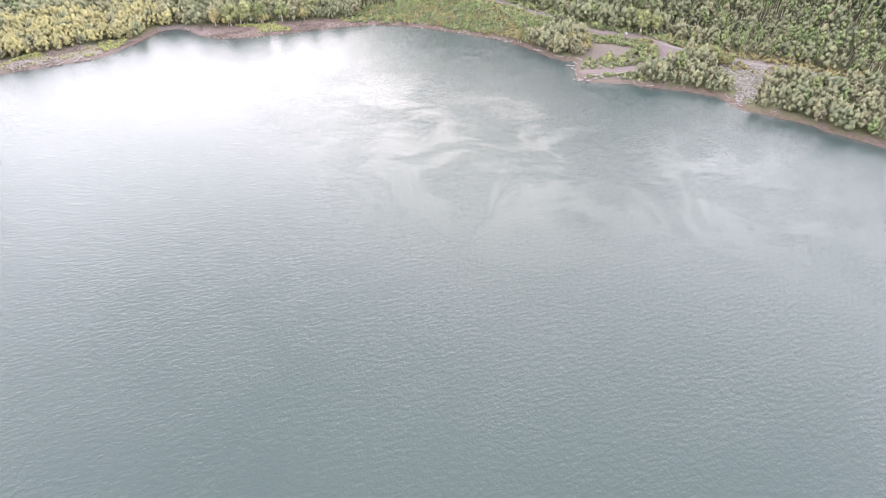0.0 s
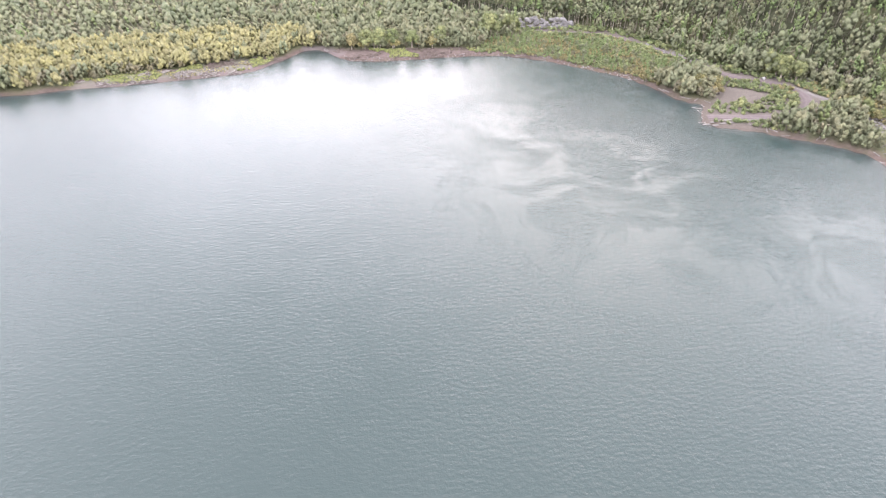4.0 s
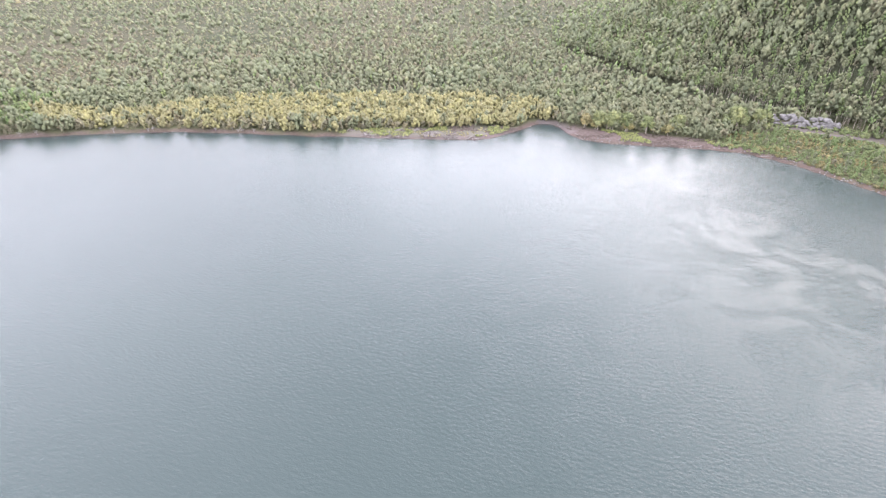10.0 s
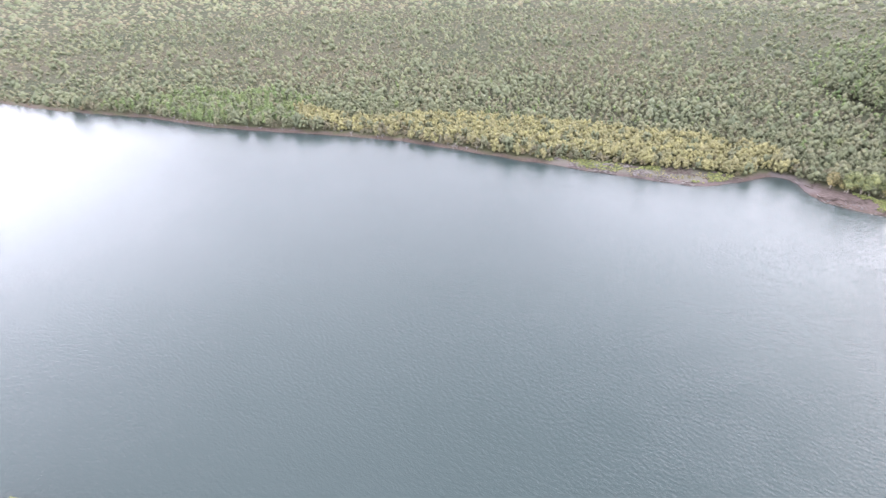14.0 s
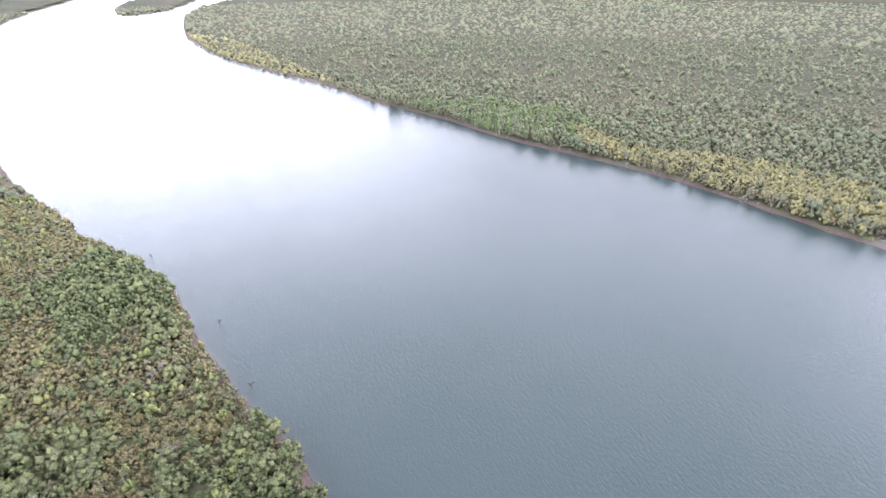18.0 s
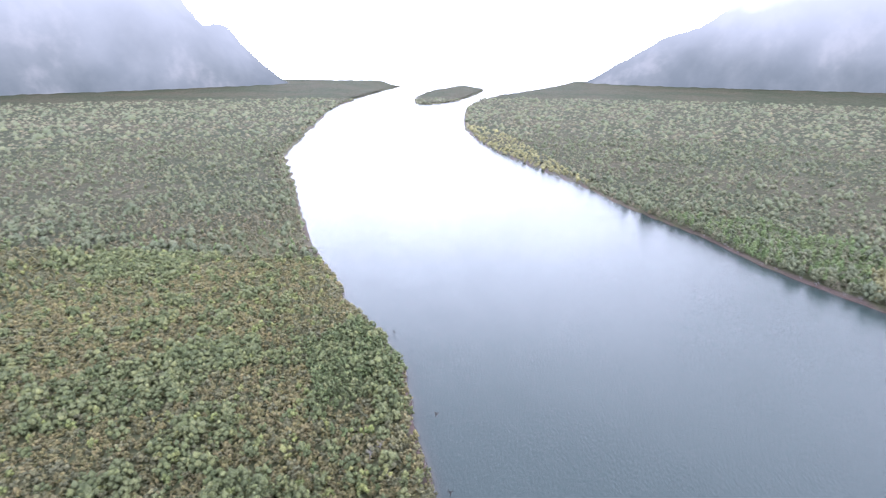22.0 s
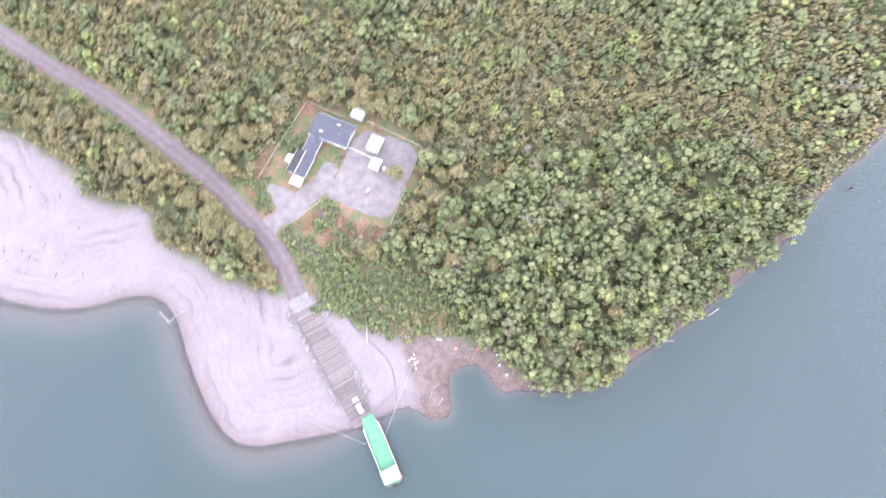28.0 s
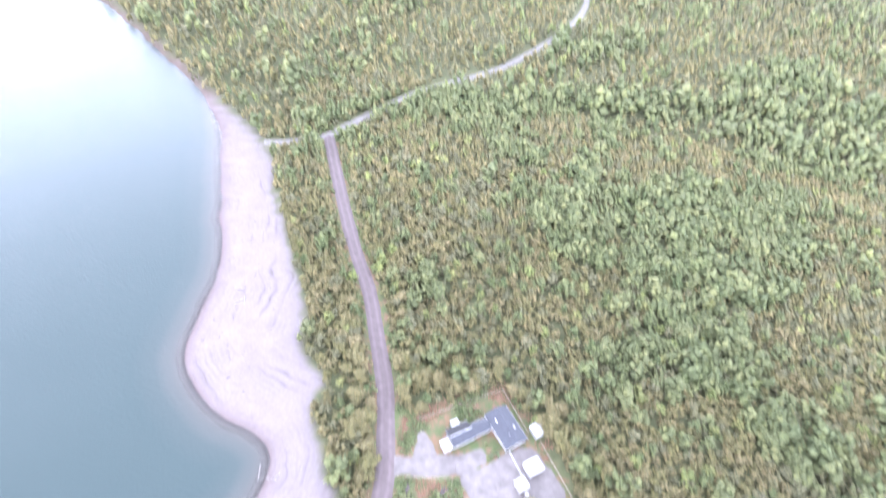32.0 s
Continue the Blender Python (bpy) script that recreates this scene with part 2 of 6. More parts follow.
l.new(opaque, under.inputs[0])
l.new(clear.outputs[0], under.inputs[1])
l.new(silt.outputs[0], under.inputs[2])
gloss = n.new("ShaderNodeBsdfGlossy")
gloss.inputs["Roughness"].default_value = 0.07
l.new(waves.outputs[0], gloss.inputs["Normal"])
fres = n.new("ShaderNodeFresnel")
fres.inputs["IOR"].default_value = 1.33
l.new(waves.outputs[0], fres.inputs["Normal"])
mixer = n.new("ShaderNodeMixShader")
l.new(fres.outputs[0], mixer.inputs[0])
l.new(under.outputs[0], mixer.inputs[1])
l.new(gloss.outputs[0], mixer.inputs[2])
l.new(mixer.outputs[0], n["Material Output"].inputs["Surface"])

# far mountain backdrop that glows, with mist painted in as brightness by height
MIST_GLOW, n, l, b = mat("mist_glow_mountain", 1.0)
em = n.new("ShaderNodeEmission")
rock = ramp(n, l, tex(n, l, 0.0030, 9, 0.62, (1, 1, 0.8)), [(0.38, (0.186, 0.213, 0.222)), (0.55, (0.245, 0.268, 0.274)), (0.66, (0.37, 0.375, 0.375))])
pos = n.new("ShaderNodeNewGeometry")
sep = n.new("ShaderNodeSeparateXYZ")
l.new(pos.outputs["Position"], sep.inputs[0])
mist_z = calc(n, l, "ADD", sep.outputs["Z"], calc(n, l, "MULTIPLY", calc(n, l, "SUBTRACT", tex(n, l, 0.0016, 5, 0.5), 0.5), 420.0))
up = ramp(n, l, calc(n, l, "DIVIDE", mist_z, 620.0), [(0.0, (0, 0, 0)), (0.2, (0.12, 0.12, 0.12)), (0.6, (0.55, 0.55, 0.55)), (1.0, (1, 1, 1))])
# upper slopes, out of view, glow more to brighten the water's reflection
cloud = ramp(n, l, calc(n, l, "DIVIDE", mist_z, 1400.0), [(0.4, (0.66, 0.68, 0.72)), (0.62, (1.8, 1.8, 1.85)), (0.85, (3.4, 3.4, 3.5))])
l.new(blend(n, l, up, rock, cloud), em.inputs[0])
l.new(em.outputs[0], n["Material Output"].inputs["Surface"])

# ---- plan: water's edge, tree lines, zones, in metres ----
NEAR_A = [(-4900, -800), (-3142, -747), (-2472, -689), (-1990, -607), (-1417, -480), (-1131, -424), (-1047, -392), (-892, -325), (-700, -246), (-575, -194), (-497, -157), (-440, -122),
          (-403, -109), (-383, -94), (-350, -68), (-312, -47), (-275, -37), (-235, -26), (-200, -12), (-165, 3), (-142, 10), (-123, 15), (-101, 20), (-91, 23), (-82, 21), (-64, 15), (-59, 14)]
NEAR_B = [(-57, 9), (-56, 3), (-50, 1), (-45, 2), (-43, 8), (-41, 15), (-35, 14), (-31, 8), (-26, 7), (-19, 8), (-11, 8), (5, 5), (21, 2), (27, -5), (30, -16), (32, -29), (32, -43), (36, -54),
          (46, -58), (60, -58), (79, -66), (89, -75), (95, -93), (102, -116), (119, -141), (148, -177), (173, -215), (217, -245), (276, -277), (361, -320), (900, -560), (2200, -900), (4900, -1500)]
FAR_A = [(4900, -1000), (2200, -520), (900, -230), (420, -30), (275, 162), (265, 176), (253, 199), (235, 215), (238, 228), (226, 244), (204, 257), (197, 265), (170, 273), (176, 293), (187, 302),
         (171, 314), (163, 337), (152, 355), (137, 368), (104, 398), (66, 410), (18, 404), (-30, 401), (-45, 414), (-51, 426), (-60, 434), (-72, 429), (-80, 414), (-90, 397), (-102, 381)]
FAR_B = [(-130, 374), (-147, 369), (-204, 358), (-280, 341), (-335, 332), (-407, 302), (-463, 272), (-535, 242), (-583, 234), (-645, 207), (-732, 170), (-845, 139), (-901, 116), (-1085, 40),
         (-1256, -17), (-1560, -80), (-1805, -97), (-2098, -114), (-2560, -124), (-3250, -52), (-3900, 180), (-4900, 500)]
ISLAND = [(-2580, -345), (-2747, -401), (-3365, -475), (-4300, -440), (-4600, -150), (-4219, -66), (-3400, -120), (-2866, -189), (-2620, -270)]
HILL = [(5200, 5200), (400, 5200), (60, 2600), (-50, 1300), (-105, 900), (-70, 720), (25, 600), (150, 510), (240, 420), (300, 340), (345, 260), (420, 130), (700, -60), (5200, -300)]
BEACH = [(-12, -36), (0, -41), (10, -48), (20, -59), (33, -72), (33, -83), (49, -95), (58, -111), (69, -125), (83, -141), (106, -167), (121, -186), (130, -200), (150, -214), (180, -229), (240, -250),
         (200, -180), (110, -60), (60, -30), (40, 30), (-30, 40), (-34, 0), (-33, -14), (-23, -21)]
LANDING_MUD = [(-22, -22), (-33, -14), (-48, -10), (-57, -4), (-65, 9), (-66, 30), (-26, 30), (-24, 0)]
CLEARING = [(2, -84), (-5, -86), (-30, -109), (-45, -97), (-66, -77), (-45, -48), (-30, -49), (-19, -44), (-20, -30), (-11, -34), (-2, -60)]
GREEN_SLOPE = [(-13, -34), (-22, -46), (-40, -42), (-52, -26), (-58, -6), (-48, -9), (-33, -13), (-22, -22)]
YARD = [(-25, -69), (-28, -73), (-35, -79), (-44, -91), (-54, -85), (-63, -76), (-58, -69), (-51, -62), (-48, -57), (-43, -53.5), (-36, -58), (-31, -65)]
DRIVE = [(-2, -60), (-9, -63.5), (-24.5, -69), (-28, -73), (-34, -78), (-30, -83), (-24, -77), (-16, -74), (-14, -77), (-9, -81), (-6.5, -79), (-8.5, -71), (-9.5, -69.4), (0, -68)]
ROAD = [(-7, -36), (-5.4, -51), (-2.2, -62.5), (3.7, -75), (10.5, -90.5), (23.5, -110), (36.7, -131.6), (52, -149), (68, -170), (91, -202), (112, -232)]
SIDE_TRACK = [(112, -232), (126, -216), (140, -208)]
FAR_TRACK = [(112, -232), (100, -270), (80, -320), (45, -370), (29, -424), (15, -473), (9, -522), (11, -572), (40, -700)]
FAR_RAMP = [(176, 284), (197, 280), (220, 279), (238, 288), (249, 301), (253, 316), (248, 330), (234, 340), (222, 348), (208, 385), (192, 425), (172, 452), (120, 466)]
FAR_ROAD_EAST = [(248, 330), (262, 300), (278, 281), (300, 256), (326, 230), (370, 190), (480, 80)]
FAR_FLAT = [(-215, 352), (-170, 362), (-130, 372), (-102, 378), (-92, 393), (-82, 408), (-96, 411), (-120, 402), (-150, 388), (-200, 372)]
FAR_SPIT = [(-46, 411), (-28, 399), (18, 402), (66, 408), (104, 396), (108, 403), (66, 421), (20, 424), (-20, 424), (-40, 430)]
ROCK_CUT = [(84, 458), (168, 446), (160, 476), (150, 484), (92, 488)]
FAR_OPEN = [(172, 270), (214, 266), (238, 282), (256, 298), (260, 325), (244, 346), (226, 356), (204, 332), (190, 308), (176, 300)]
SCREE = [(236, 215), (246, 240), (258, 270), (273, 285), (296, 262), (286, 244), (268, 236), (250, 220)]
LOW_GREEN = [(60, 410), (104, 397), (137, 367), (152, 354), (166, 338), (200, 352), (205, 385), (190, 425), (170, 448), (120, 460), (70, 440)]
YELLOW = [(-500, 334), (-410, 345), (-335, 415), (-218, 458), (-94, 484), (-50, 446), (-86, 412), (-146, 376), (-229, 356), (-345, 330), (-434, 296)]
FRESH = [(-1030, 190), (-755, 298), (-560, 380), (-480, 352), (-445, 305), (-520, 250), (-600, 235), (-767, 165), (-900, 130)]
FAR_SHOAL = [(-1690, -70), (-1491, 23), (-1109, 106), (-860, 150), (-880, 118), (-1085, 38), (-1256, -20), (-1560, -85)]
BRIGHT_PATCH = [(-320, -114), (-362, -85), (-335, -58), (-312, -46), (-281, -50), (-262, -70), (-249, -86), (-275, -90)]
DARK_GROVE = [(-126, -300), (-160, -310), (-153, -248), (-134, -195), (-96, -190), (-36, -188), (0, -230), (-60, -260)]
DARK_STRIP = [(140, -230), (95, -300), (-30, -372), (-130, -412), (-245, -470), (-470, -500), (-690, -505), (-690, -470), (-470, -455), (-240, -420), (-120, -370), (0, -320)]
POINT_WOOD = [(-10, -30), (-60, -48), (-110, -60), (-160, -45), (-190, -5), (-120, 20), (-90, 30), (-60, 20)]


def smooth(points, closed=False, rounds=2):
    p = np.array(points, float)
    for _ in range(rounds):
        q = np.vstack([p, p[:1]]) if closed else p
        a, b2 = q[:-1], q[1:]
        mid = np.stack([a * 0.75 + b2 * 0.25, a * 0.25 + b2 * 0.75], 1).reshape(-1, 2)
        p = mid if closed else np.vstack([q[:1], mid, q[-1:]])
    return p


def inside(x, y, poly):
    p = np.asarray(poly, float)
    res = np.zeros(x.shape, bool)
    for (x0, y0), (x1, y1) in zip(p, np.roll(p, -1, 0)):
        if y0 != y1:
            res ^= ((y0 > y) != (y1 > y)) & (x < (x1 - x0) * (y - y0) / (y1 - y0) + x0)
    return res


def off_line(x, y, line):
    """Distance to a polyline."""
    best = np.full(x.shape, 1e12)
    p = np.asarray(line, float)
    for (x0, y0), (x1, y1) in zip(p[:-1], p[1:]):
        dx, dy = x1 - x0, y1 - y0
        t = np.clip(((x - x0) * dx + (y - y0) * dy) / (dx * dx + dy * dy + 1e-9), 0, 1)
        best = np.minimum(best, (x - x0 - t * dx) ** 2 + (y - y0 - t * dy) ** 2)
    return np.sqrt(best)


def depth_in(x, y, poly):
    """Signed distance to a polygon's edge, positive inside."""
    p = np.asarray(poly, float)
    d = off_line(x, y, np.vstack([p, p[:1]]))
    return np.where(inside(x, y, p), d, -d)


def lattice(i, j, seed):
    h = (i.astype(np.int64) * 374761393 + j.astype(np.int64) * 668265263 + seed * 974711) & 0x7FFFFFFF
    h = ((h ^ (h >> 13)) * 1274126177) & 0x7FFFFFFF
    return ((h ^ (h >> 16)) & 0xFFFF) / 65535.0


def grain(x, y, size, seed=1, octaves=3):
    total, amp, norm = np.zeros(x.shape), 1.0, 0.0
    for o in range(octaves):
        u, v = x / size * 2**o, y / size * 2**o
        i, j = np.floor(u), np.floor(v)
        f, g = u - i, v - j
        f, g = f * f * (3 - 2 * f), g * g * (3 - 2 * g)
        a, b2, c2, d2 = (lattice(i + di, j + dj, seed + o) for di, dj in ((0, 0), (1, 0), (0, 1), (1, 1)))
        total += amp * ((a * (1 - f) + b2 * f) * (1 - g) + (c2 * (1 - f) + d2 * f) * g)
        norm += amp
        amp *= 0.5
    return total / norm


NEAR_LAND = np.vstack([smooth(NEAR_A + NEAR_B, rounds=1), [(4900, -5200), (-4900, -5200)]])
FAR_LAND = np.vstack([smooth(FAR_A + FAR_B, rounds=1), [(-4900, 5200), (4900, 5200)]])
ISLE = smooth(ISLAND, True, 1)


def shore(x, y):
    """Metres from the water's edge, positive on land."""
    d = np.maximum(np.maximum(depth_in(x, y, NEAR_LAND), depth_in(x, y, FAR_LAND)), depth_in(x, y, ISLE))
    wild = np.clip(np.hypot(x - 10, y + 20) / 150 - 0.25, 0.12, 1)
    return d + (grain(x, y, 16, 5) - 0.5) * 5 * wild


def soft(d, width):
    return np.clip(d / width + 0.5, 0, 1)


def ground_z(x, y, d=None):
    d = shore(x, y) if d is None else d
    flat = soft(depth_in(x, y, BEACH), 14)
    k = 0.30 * (1 - flat) + 0.045 * flat
    bank = 1.7 * (1 - np.exp(-np.maximum(d, 0) * k)) + (grain(x, y, 30, 9) - 0.5) * 1.2 * soft(d - 12, 16) * (1 - soft(depth_in(x, y, CLEARING) + 12, 10)) * (1 - flat)
    h = depth_in(x, y, HILL)
    hill = np.minimum(np.maximum(h, 0) * 1.3, 95 + np.maximum(h, 0) * 0.2) * (0.75 + 0.5 * grain(x, y, 160, 3)) * (0.4 + 0.6 * np.clip((x - 0.12 * y) / 120, 0, 1)) * (1 - 0.45 * np.clip((x - 0.75 * y) / 120, 0, 1))
    hill = np.where(h > 0, np.minimum(hill, 420), 0) * soft(d - 15, 20)
    rise = np.clip((np.hypot(x, y) - 2600) / 2200, 0, 1) ** 1.5 * 55 * soft(d - 120, 200)
    shoal = soft(26 - off_line(x, y, NEAR_B[11:27]), 40)
    bed = -6 * (1 - np.exp(np.minimum(d, 0) * (0.10 - 0.082 * shoal)))
    return np.where(d > 0, bank + hill + rise, bed)


# ---- the ground and the river, on one grid that is finest at the landing ----


def axis(lo, hi, step, lo2, hi2, step2, end):
    a = list(np.arange(lo, hi, step))
    up2 = list(np.arange(hi, hi2, step2))
    dn2 = list(np.arange(lo - step2, lo2, -step2))[::-1]
    for lst, sgn in ((up2, 1), (dn2, -1)):
        s, v = step2, (lst[-1] if sgn > 0 else lst[0])
        while abs(v) < end:
            s *= 1.11
            v += sgn * s
            lst.append(v) if sgn > 0 else lst.insert(0, v)
    return np.array(dn2 + a + up2)


def sheet(name, co, faces, material, values=None, smooth_faces=True):
    """A mesh object from vertex and face arrays (all faces with the same number of corners)."""
    me = bpy.data.meshes.new(name)
    co, faces = np.asarray(co, np.float32), np.asarray(faces, np.int32)
    me.vertices.add(len(co))
    me.vertices.foreach_set("co", co.ravel())
    k = faces.shape[1]
    me.loops.add(faces.size)
    me.loops.foreach_set("vertex_index", faces.ravel())
    me.polygons.add(len(faces))
    me.polygons.foreach_set("loop_start", np.arange(0, faces.size, k, dtype=np.int32))
    me.polygons.foreach_set("use_smooth", np.broadcast_to(np.asarray(smooth_faces, bool), len(faces)).copy())
    for key, v in (values or {}).items():
        me.attributes.new(key, "FLOAT", "POINT").data.foreach_set("value", np.asarray(v, np.float32))
    me.materials.append(material)
    me.update(calc_edges=True)
    return new(name, me)


gx = axis(-130, 130, 1.8, -420, 330, 6.0, 4850)
gy = axis(-150, 45, 1.8, -420, 500, 6.0, 4850)
GX, GY = np.meshgrid(gx, gy)
X, Y = GX.ravel(), GY.ravel()
D = shore(X, Y)
Z = ground_z(X, Y, D)
idx = np.arange(len(X)).reshape(GX.shape)
QUADS = np.stack([idx[:-1, :-1], idx[:-1, 1:], idx[1:, 1:], idx[1:, :-1]], -1).reshape(-1, 4)
sand = soft(depth_in(X, Y, BEACH) + (grain(X, Y, 6, 21) - 0.5) * 5, 3) * (D > -60)
sand = np.maximum(sand, soft(-D + 7 + (grain(X, Y, 12, 8) - 0.5) * 10, 6) * 0.75 * (depth_in(X, Y, YELLOW) + 30 > 0) * (grain(X, Y, 40, 2) > 0.45))
sand = np.maximum(sand, soft(depth_in(X, Y, FAR_SHOAL), 20) * 0.4)
sand = np.maximum(sand, soft(depth_in(X, Y, FAR_FLAT) + (grain(X, Y, 7, 23) - 0.5) * 14, 4) * 0.5)
mud = np.maximum(soft(depth_in(X, Y, LANDING_MUD) + (grain(X, Y, 5, 31) - 0.5) * 5, 3), soft(4 - np.abs(D - 1) + (grain(X, Y, 10, 7) - 0.5) * 7, 4) * (D > -30))
mud = np.maximum(mud, soft(depth_in(X, Y, FAR_SPIT) + (grain(X, Y, 6, 24) - 0.5) * 12, 4))
grass = np.maximum(soft(depth_in(X, Y, CLEARING) + (grain(X, Y, 6, 4) - 0.5) * 8, 4), soft(depth_in(X, Y, GREEN_SLOPE), 5))
grass = np.maximum(grass, soft(7 - off_line(X, Y, ROAD) + (grain(X, Y, 6, 14) - 0.5) * 6, 3))
far_open = np.maximum(soft(22 - off_line(X, Y, FAR_RAMP) + (grain(X, Y, 12, 15) - 0.5) * 16, 6), soft(16 - off_line(X, Y, FAR_ROAD_EAST) + (grain(X, Y, 12, 16) - 0.5) * 12, 6))
grass = np.maximum(grass, soft(depth_in(X, Y, LOW_GREEN), 6))
stony = np.maximum(far_open * (0.35 + 0.65 * (grain(X, Y, 14, 17) > 0.5)), soft(depth_in(X, Y, FAR_OPEN), 6)) * (D > -4)
grass = np.maximum(grass, far_open * 0.35)
wet = soft(2.2 - D + (grain(X, Y, 5, 33) - 0.5) * 3, 5.5)
ground = tagged(sheet("ground", np.stack([X, Y, Z], 1), QUADS, GROUND, {"sand": sand, "mud": mud, "grass": grass, "stony": stony, "wet": wet, "contour": D + (grain(X, Y, 14, 35) - 0.5) * 5}),
                "forest floor with pale sandbars and muddy banks", "ground", kind="structure")
QD = D[QUADS]
keep = (QD.min(1) < 4)
used = np.unique(QUADS[keep])
back_ix = np.full(len(X), -1)
back_ix[used] = np.arange(len(used))
river = tagged(sheet("water", np.stack([X[used], Y[used], 0 * used], 1), back_ix[QUADS[keep]], WATER, {"depth": np.maximum(-Z[used], 0), "eddy": 0.12 + 0.88 * np.exp(-((X[used] - 110) ** 2 + (Y[used] - 225) ** 2) / 140.0 ** 2)}),
               "calm grey-green river with faint ripples", "river", kind="structure")

# ---- mountain backdrops with painted mist ----


def mountain(name, a, b2, height, depth, slope, seed, label):
    """A ridge that rises from a at the given slope and runs on to b, with spurs and gullies."""
    nu, nv = 120, 30
    u, v = np.meshgrid(np.linspace(0, 1, nu) ** 1.5, np.linspace(0, 1, nv))
    a, b2 = np.array(a, float), np.array(b2, float)
    along = b2 - a
    across = np.array([-along[1], along[0]]) / np.linalg.norm(along)
    px = a[0] + u * along[0] + (v - 0.5) * depth * across[0]
    py = a[1] + u * along[1] + (v - 0.5) * depth * across[1]
    crest = np.minimum(height, slope * u * np.linalg.norm(along)) * (0.55 + 0.9 * grain(px, py, 420, seed, 6))
    pz = crest * np.sin(np.pi * v) ** 0.8 - 20
    ix = np.arange(nu * nv).reshape(nv, nu)
    q = np.stack([ix[:-1, :-1], ix[:-1, 1:], ix[1:, 1:], ix[1:, :-1]], -1).reshape(-1, 4)
    return tagged(sheet(name, np.stack([px.ravel(), py.ravel(), pz.ravel()], 1), q, MIST_GLOW), label, "mountain", kind="structure")


mountain("backdrop_1", (-4372, -1695), (-300, -4700), 1500, 900, 1.0, 11, "steep forested mountain with painted glowing white mist")
mountain("backdrop_2", (-4718, 621), (-2300, 4500), 1500, 700, 0.55, 12, "blue mountain slope with painted glowing low cloud")
# ---- forest ----
ICO = [(0, 0, 1)] + [(0.894 * math.cos(a), 0.894 * math.sin(a), 0.447) for a in np.arange(5) * math.tau / 5] + \
      [(0.894 * math.cos(a + math.pi / 5), 0.894 * math.sin(a + math.pi / 5), -0.447) for a in np.arange(5) * math.tau / 5] + [(0, 0, -1)]
ICO = np.array(ICO)
ICO_F = np.array([(0, 1 + i, 1 + (i + 1) % 5) for i in range(5)] + [(1 + i, 6 + i, 1 + (i + 1) % 5) for i in range(5)]
                 + [(1 + (i + 1) % 5, 6 + i, 6 + (i + 1) % 5) for i in range(5)] + [(11, 6 + (i + 1) % 5, 6 + i) for i in range(5)])


OCTA = np.array([(1, 0, 0), (0, 1, 0), (-1, 0, 0), (0, -1, 0), (0, 0, 1), (0, 0, -1)], float)
OCTA_F = np.array([(0, 1, 4), (1, 2, 4), (2, 3, 4), (3, 0, 4), (1, 0, 5), (2, 1, 5), (3, 2, 5), (0, 3, 5)])


def crown(seed, tufts, leaves, wide, tall, base, cone=0.0, size=0.42, spray=0.5, fine=False, up=0.0):
    """A crown of many uneven lumps that spread outwards and up from the trunk, clothed in loose sprays of leaves.
    Returns vertices and triangles."""
    r = np.random.RandomState(seed)
    form, form_f = (ICO, ICO_F) if fine else (OCTA, OCTA_F)
    V, F, count = [], [], 0
    spots = []
    for k in range(tufts):
        h = (k + 0.5) / tufts
        ang = k * 2.4 + r.rand() * 0.9
        rad = (0.25 + 0.6 * r.rand()) * (1 - cone * h) * math.sqrt(max(0.1, 1 - 0.8 * h * h)) if tufts > 2 else 0.35 * (k + r.rand() * 0.5) * (tufts - 1)
        c2 = np.array([wide * rad * math.cos(ang), wide * rad * math.sin(ang), base + tall * (0.22 + 0.62 * h)])
        s = wide * size * (0.7 + 0.6 * r.rand()) * (1 - 0.45 * cone * h)
        axis_z = np.array([math.cos(ang) * rad * 0.9, math.sin(ang) * rad * 0.9, 0.9 + r.rand() * 0.4 + up * 0.7])
        axis_z /= np.linalg.norm(axis_z)
        ax = np.cross(axis_z, (0.3, 0.8, 0.1))
        ax /= np.linalg.norm(ax)
        ay = np.cross(axis_z, ax)
        o = form * (0.75 + 0.45 * r.rand(len(form), 1)) * np.array([1, 1, 1.0 + 0.9 * cone + up])
        V.append((o[:, :1] * ax + o[:, 1:2] * ay + o[:, 2:] * axis_z) * s + c2)
        F.append(form_f + count)
        count += len(form)
        spots.append((c2, s))
    for k in range(leaves):
        c2, s = spots[k % len(spots)]
        w = r.normal(size=3) + np.array([c2[0], c2[1], 0]) / wide * 0.8
        w[2] = abs(w[2]) * 0.9 + 0.1
        w /= np.linalg.norm(w)
        at = c2 + w * s * (0.9 + 0.45 * r.rand())
        face = w * 0.6 + r.normal(size=3) * 0.6 + np.array([0, 0, 0.3])
        side = np.cross(face, r.normal(size=3))
        side /= np.linalg.norm(side) + 1e-9
        over = np.cross(side, face)
        over /= np.linalg.norm(over) + 1e-9
        if over[2] < -0.2:
            over = -over
        q = spray * (0.6 + 0.8 * r.rand())
        V.append(np.array([at + side * q * 0.6, at - side * q * 0.5, at + over * q * 1.0]))
        F.append(np.array([[count, count + 1, count + 2]]))
        count += 3
    return np.vstack(V), np.vstack(F)


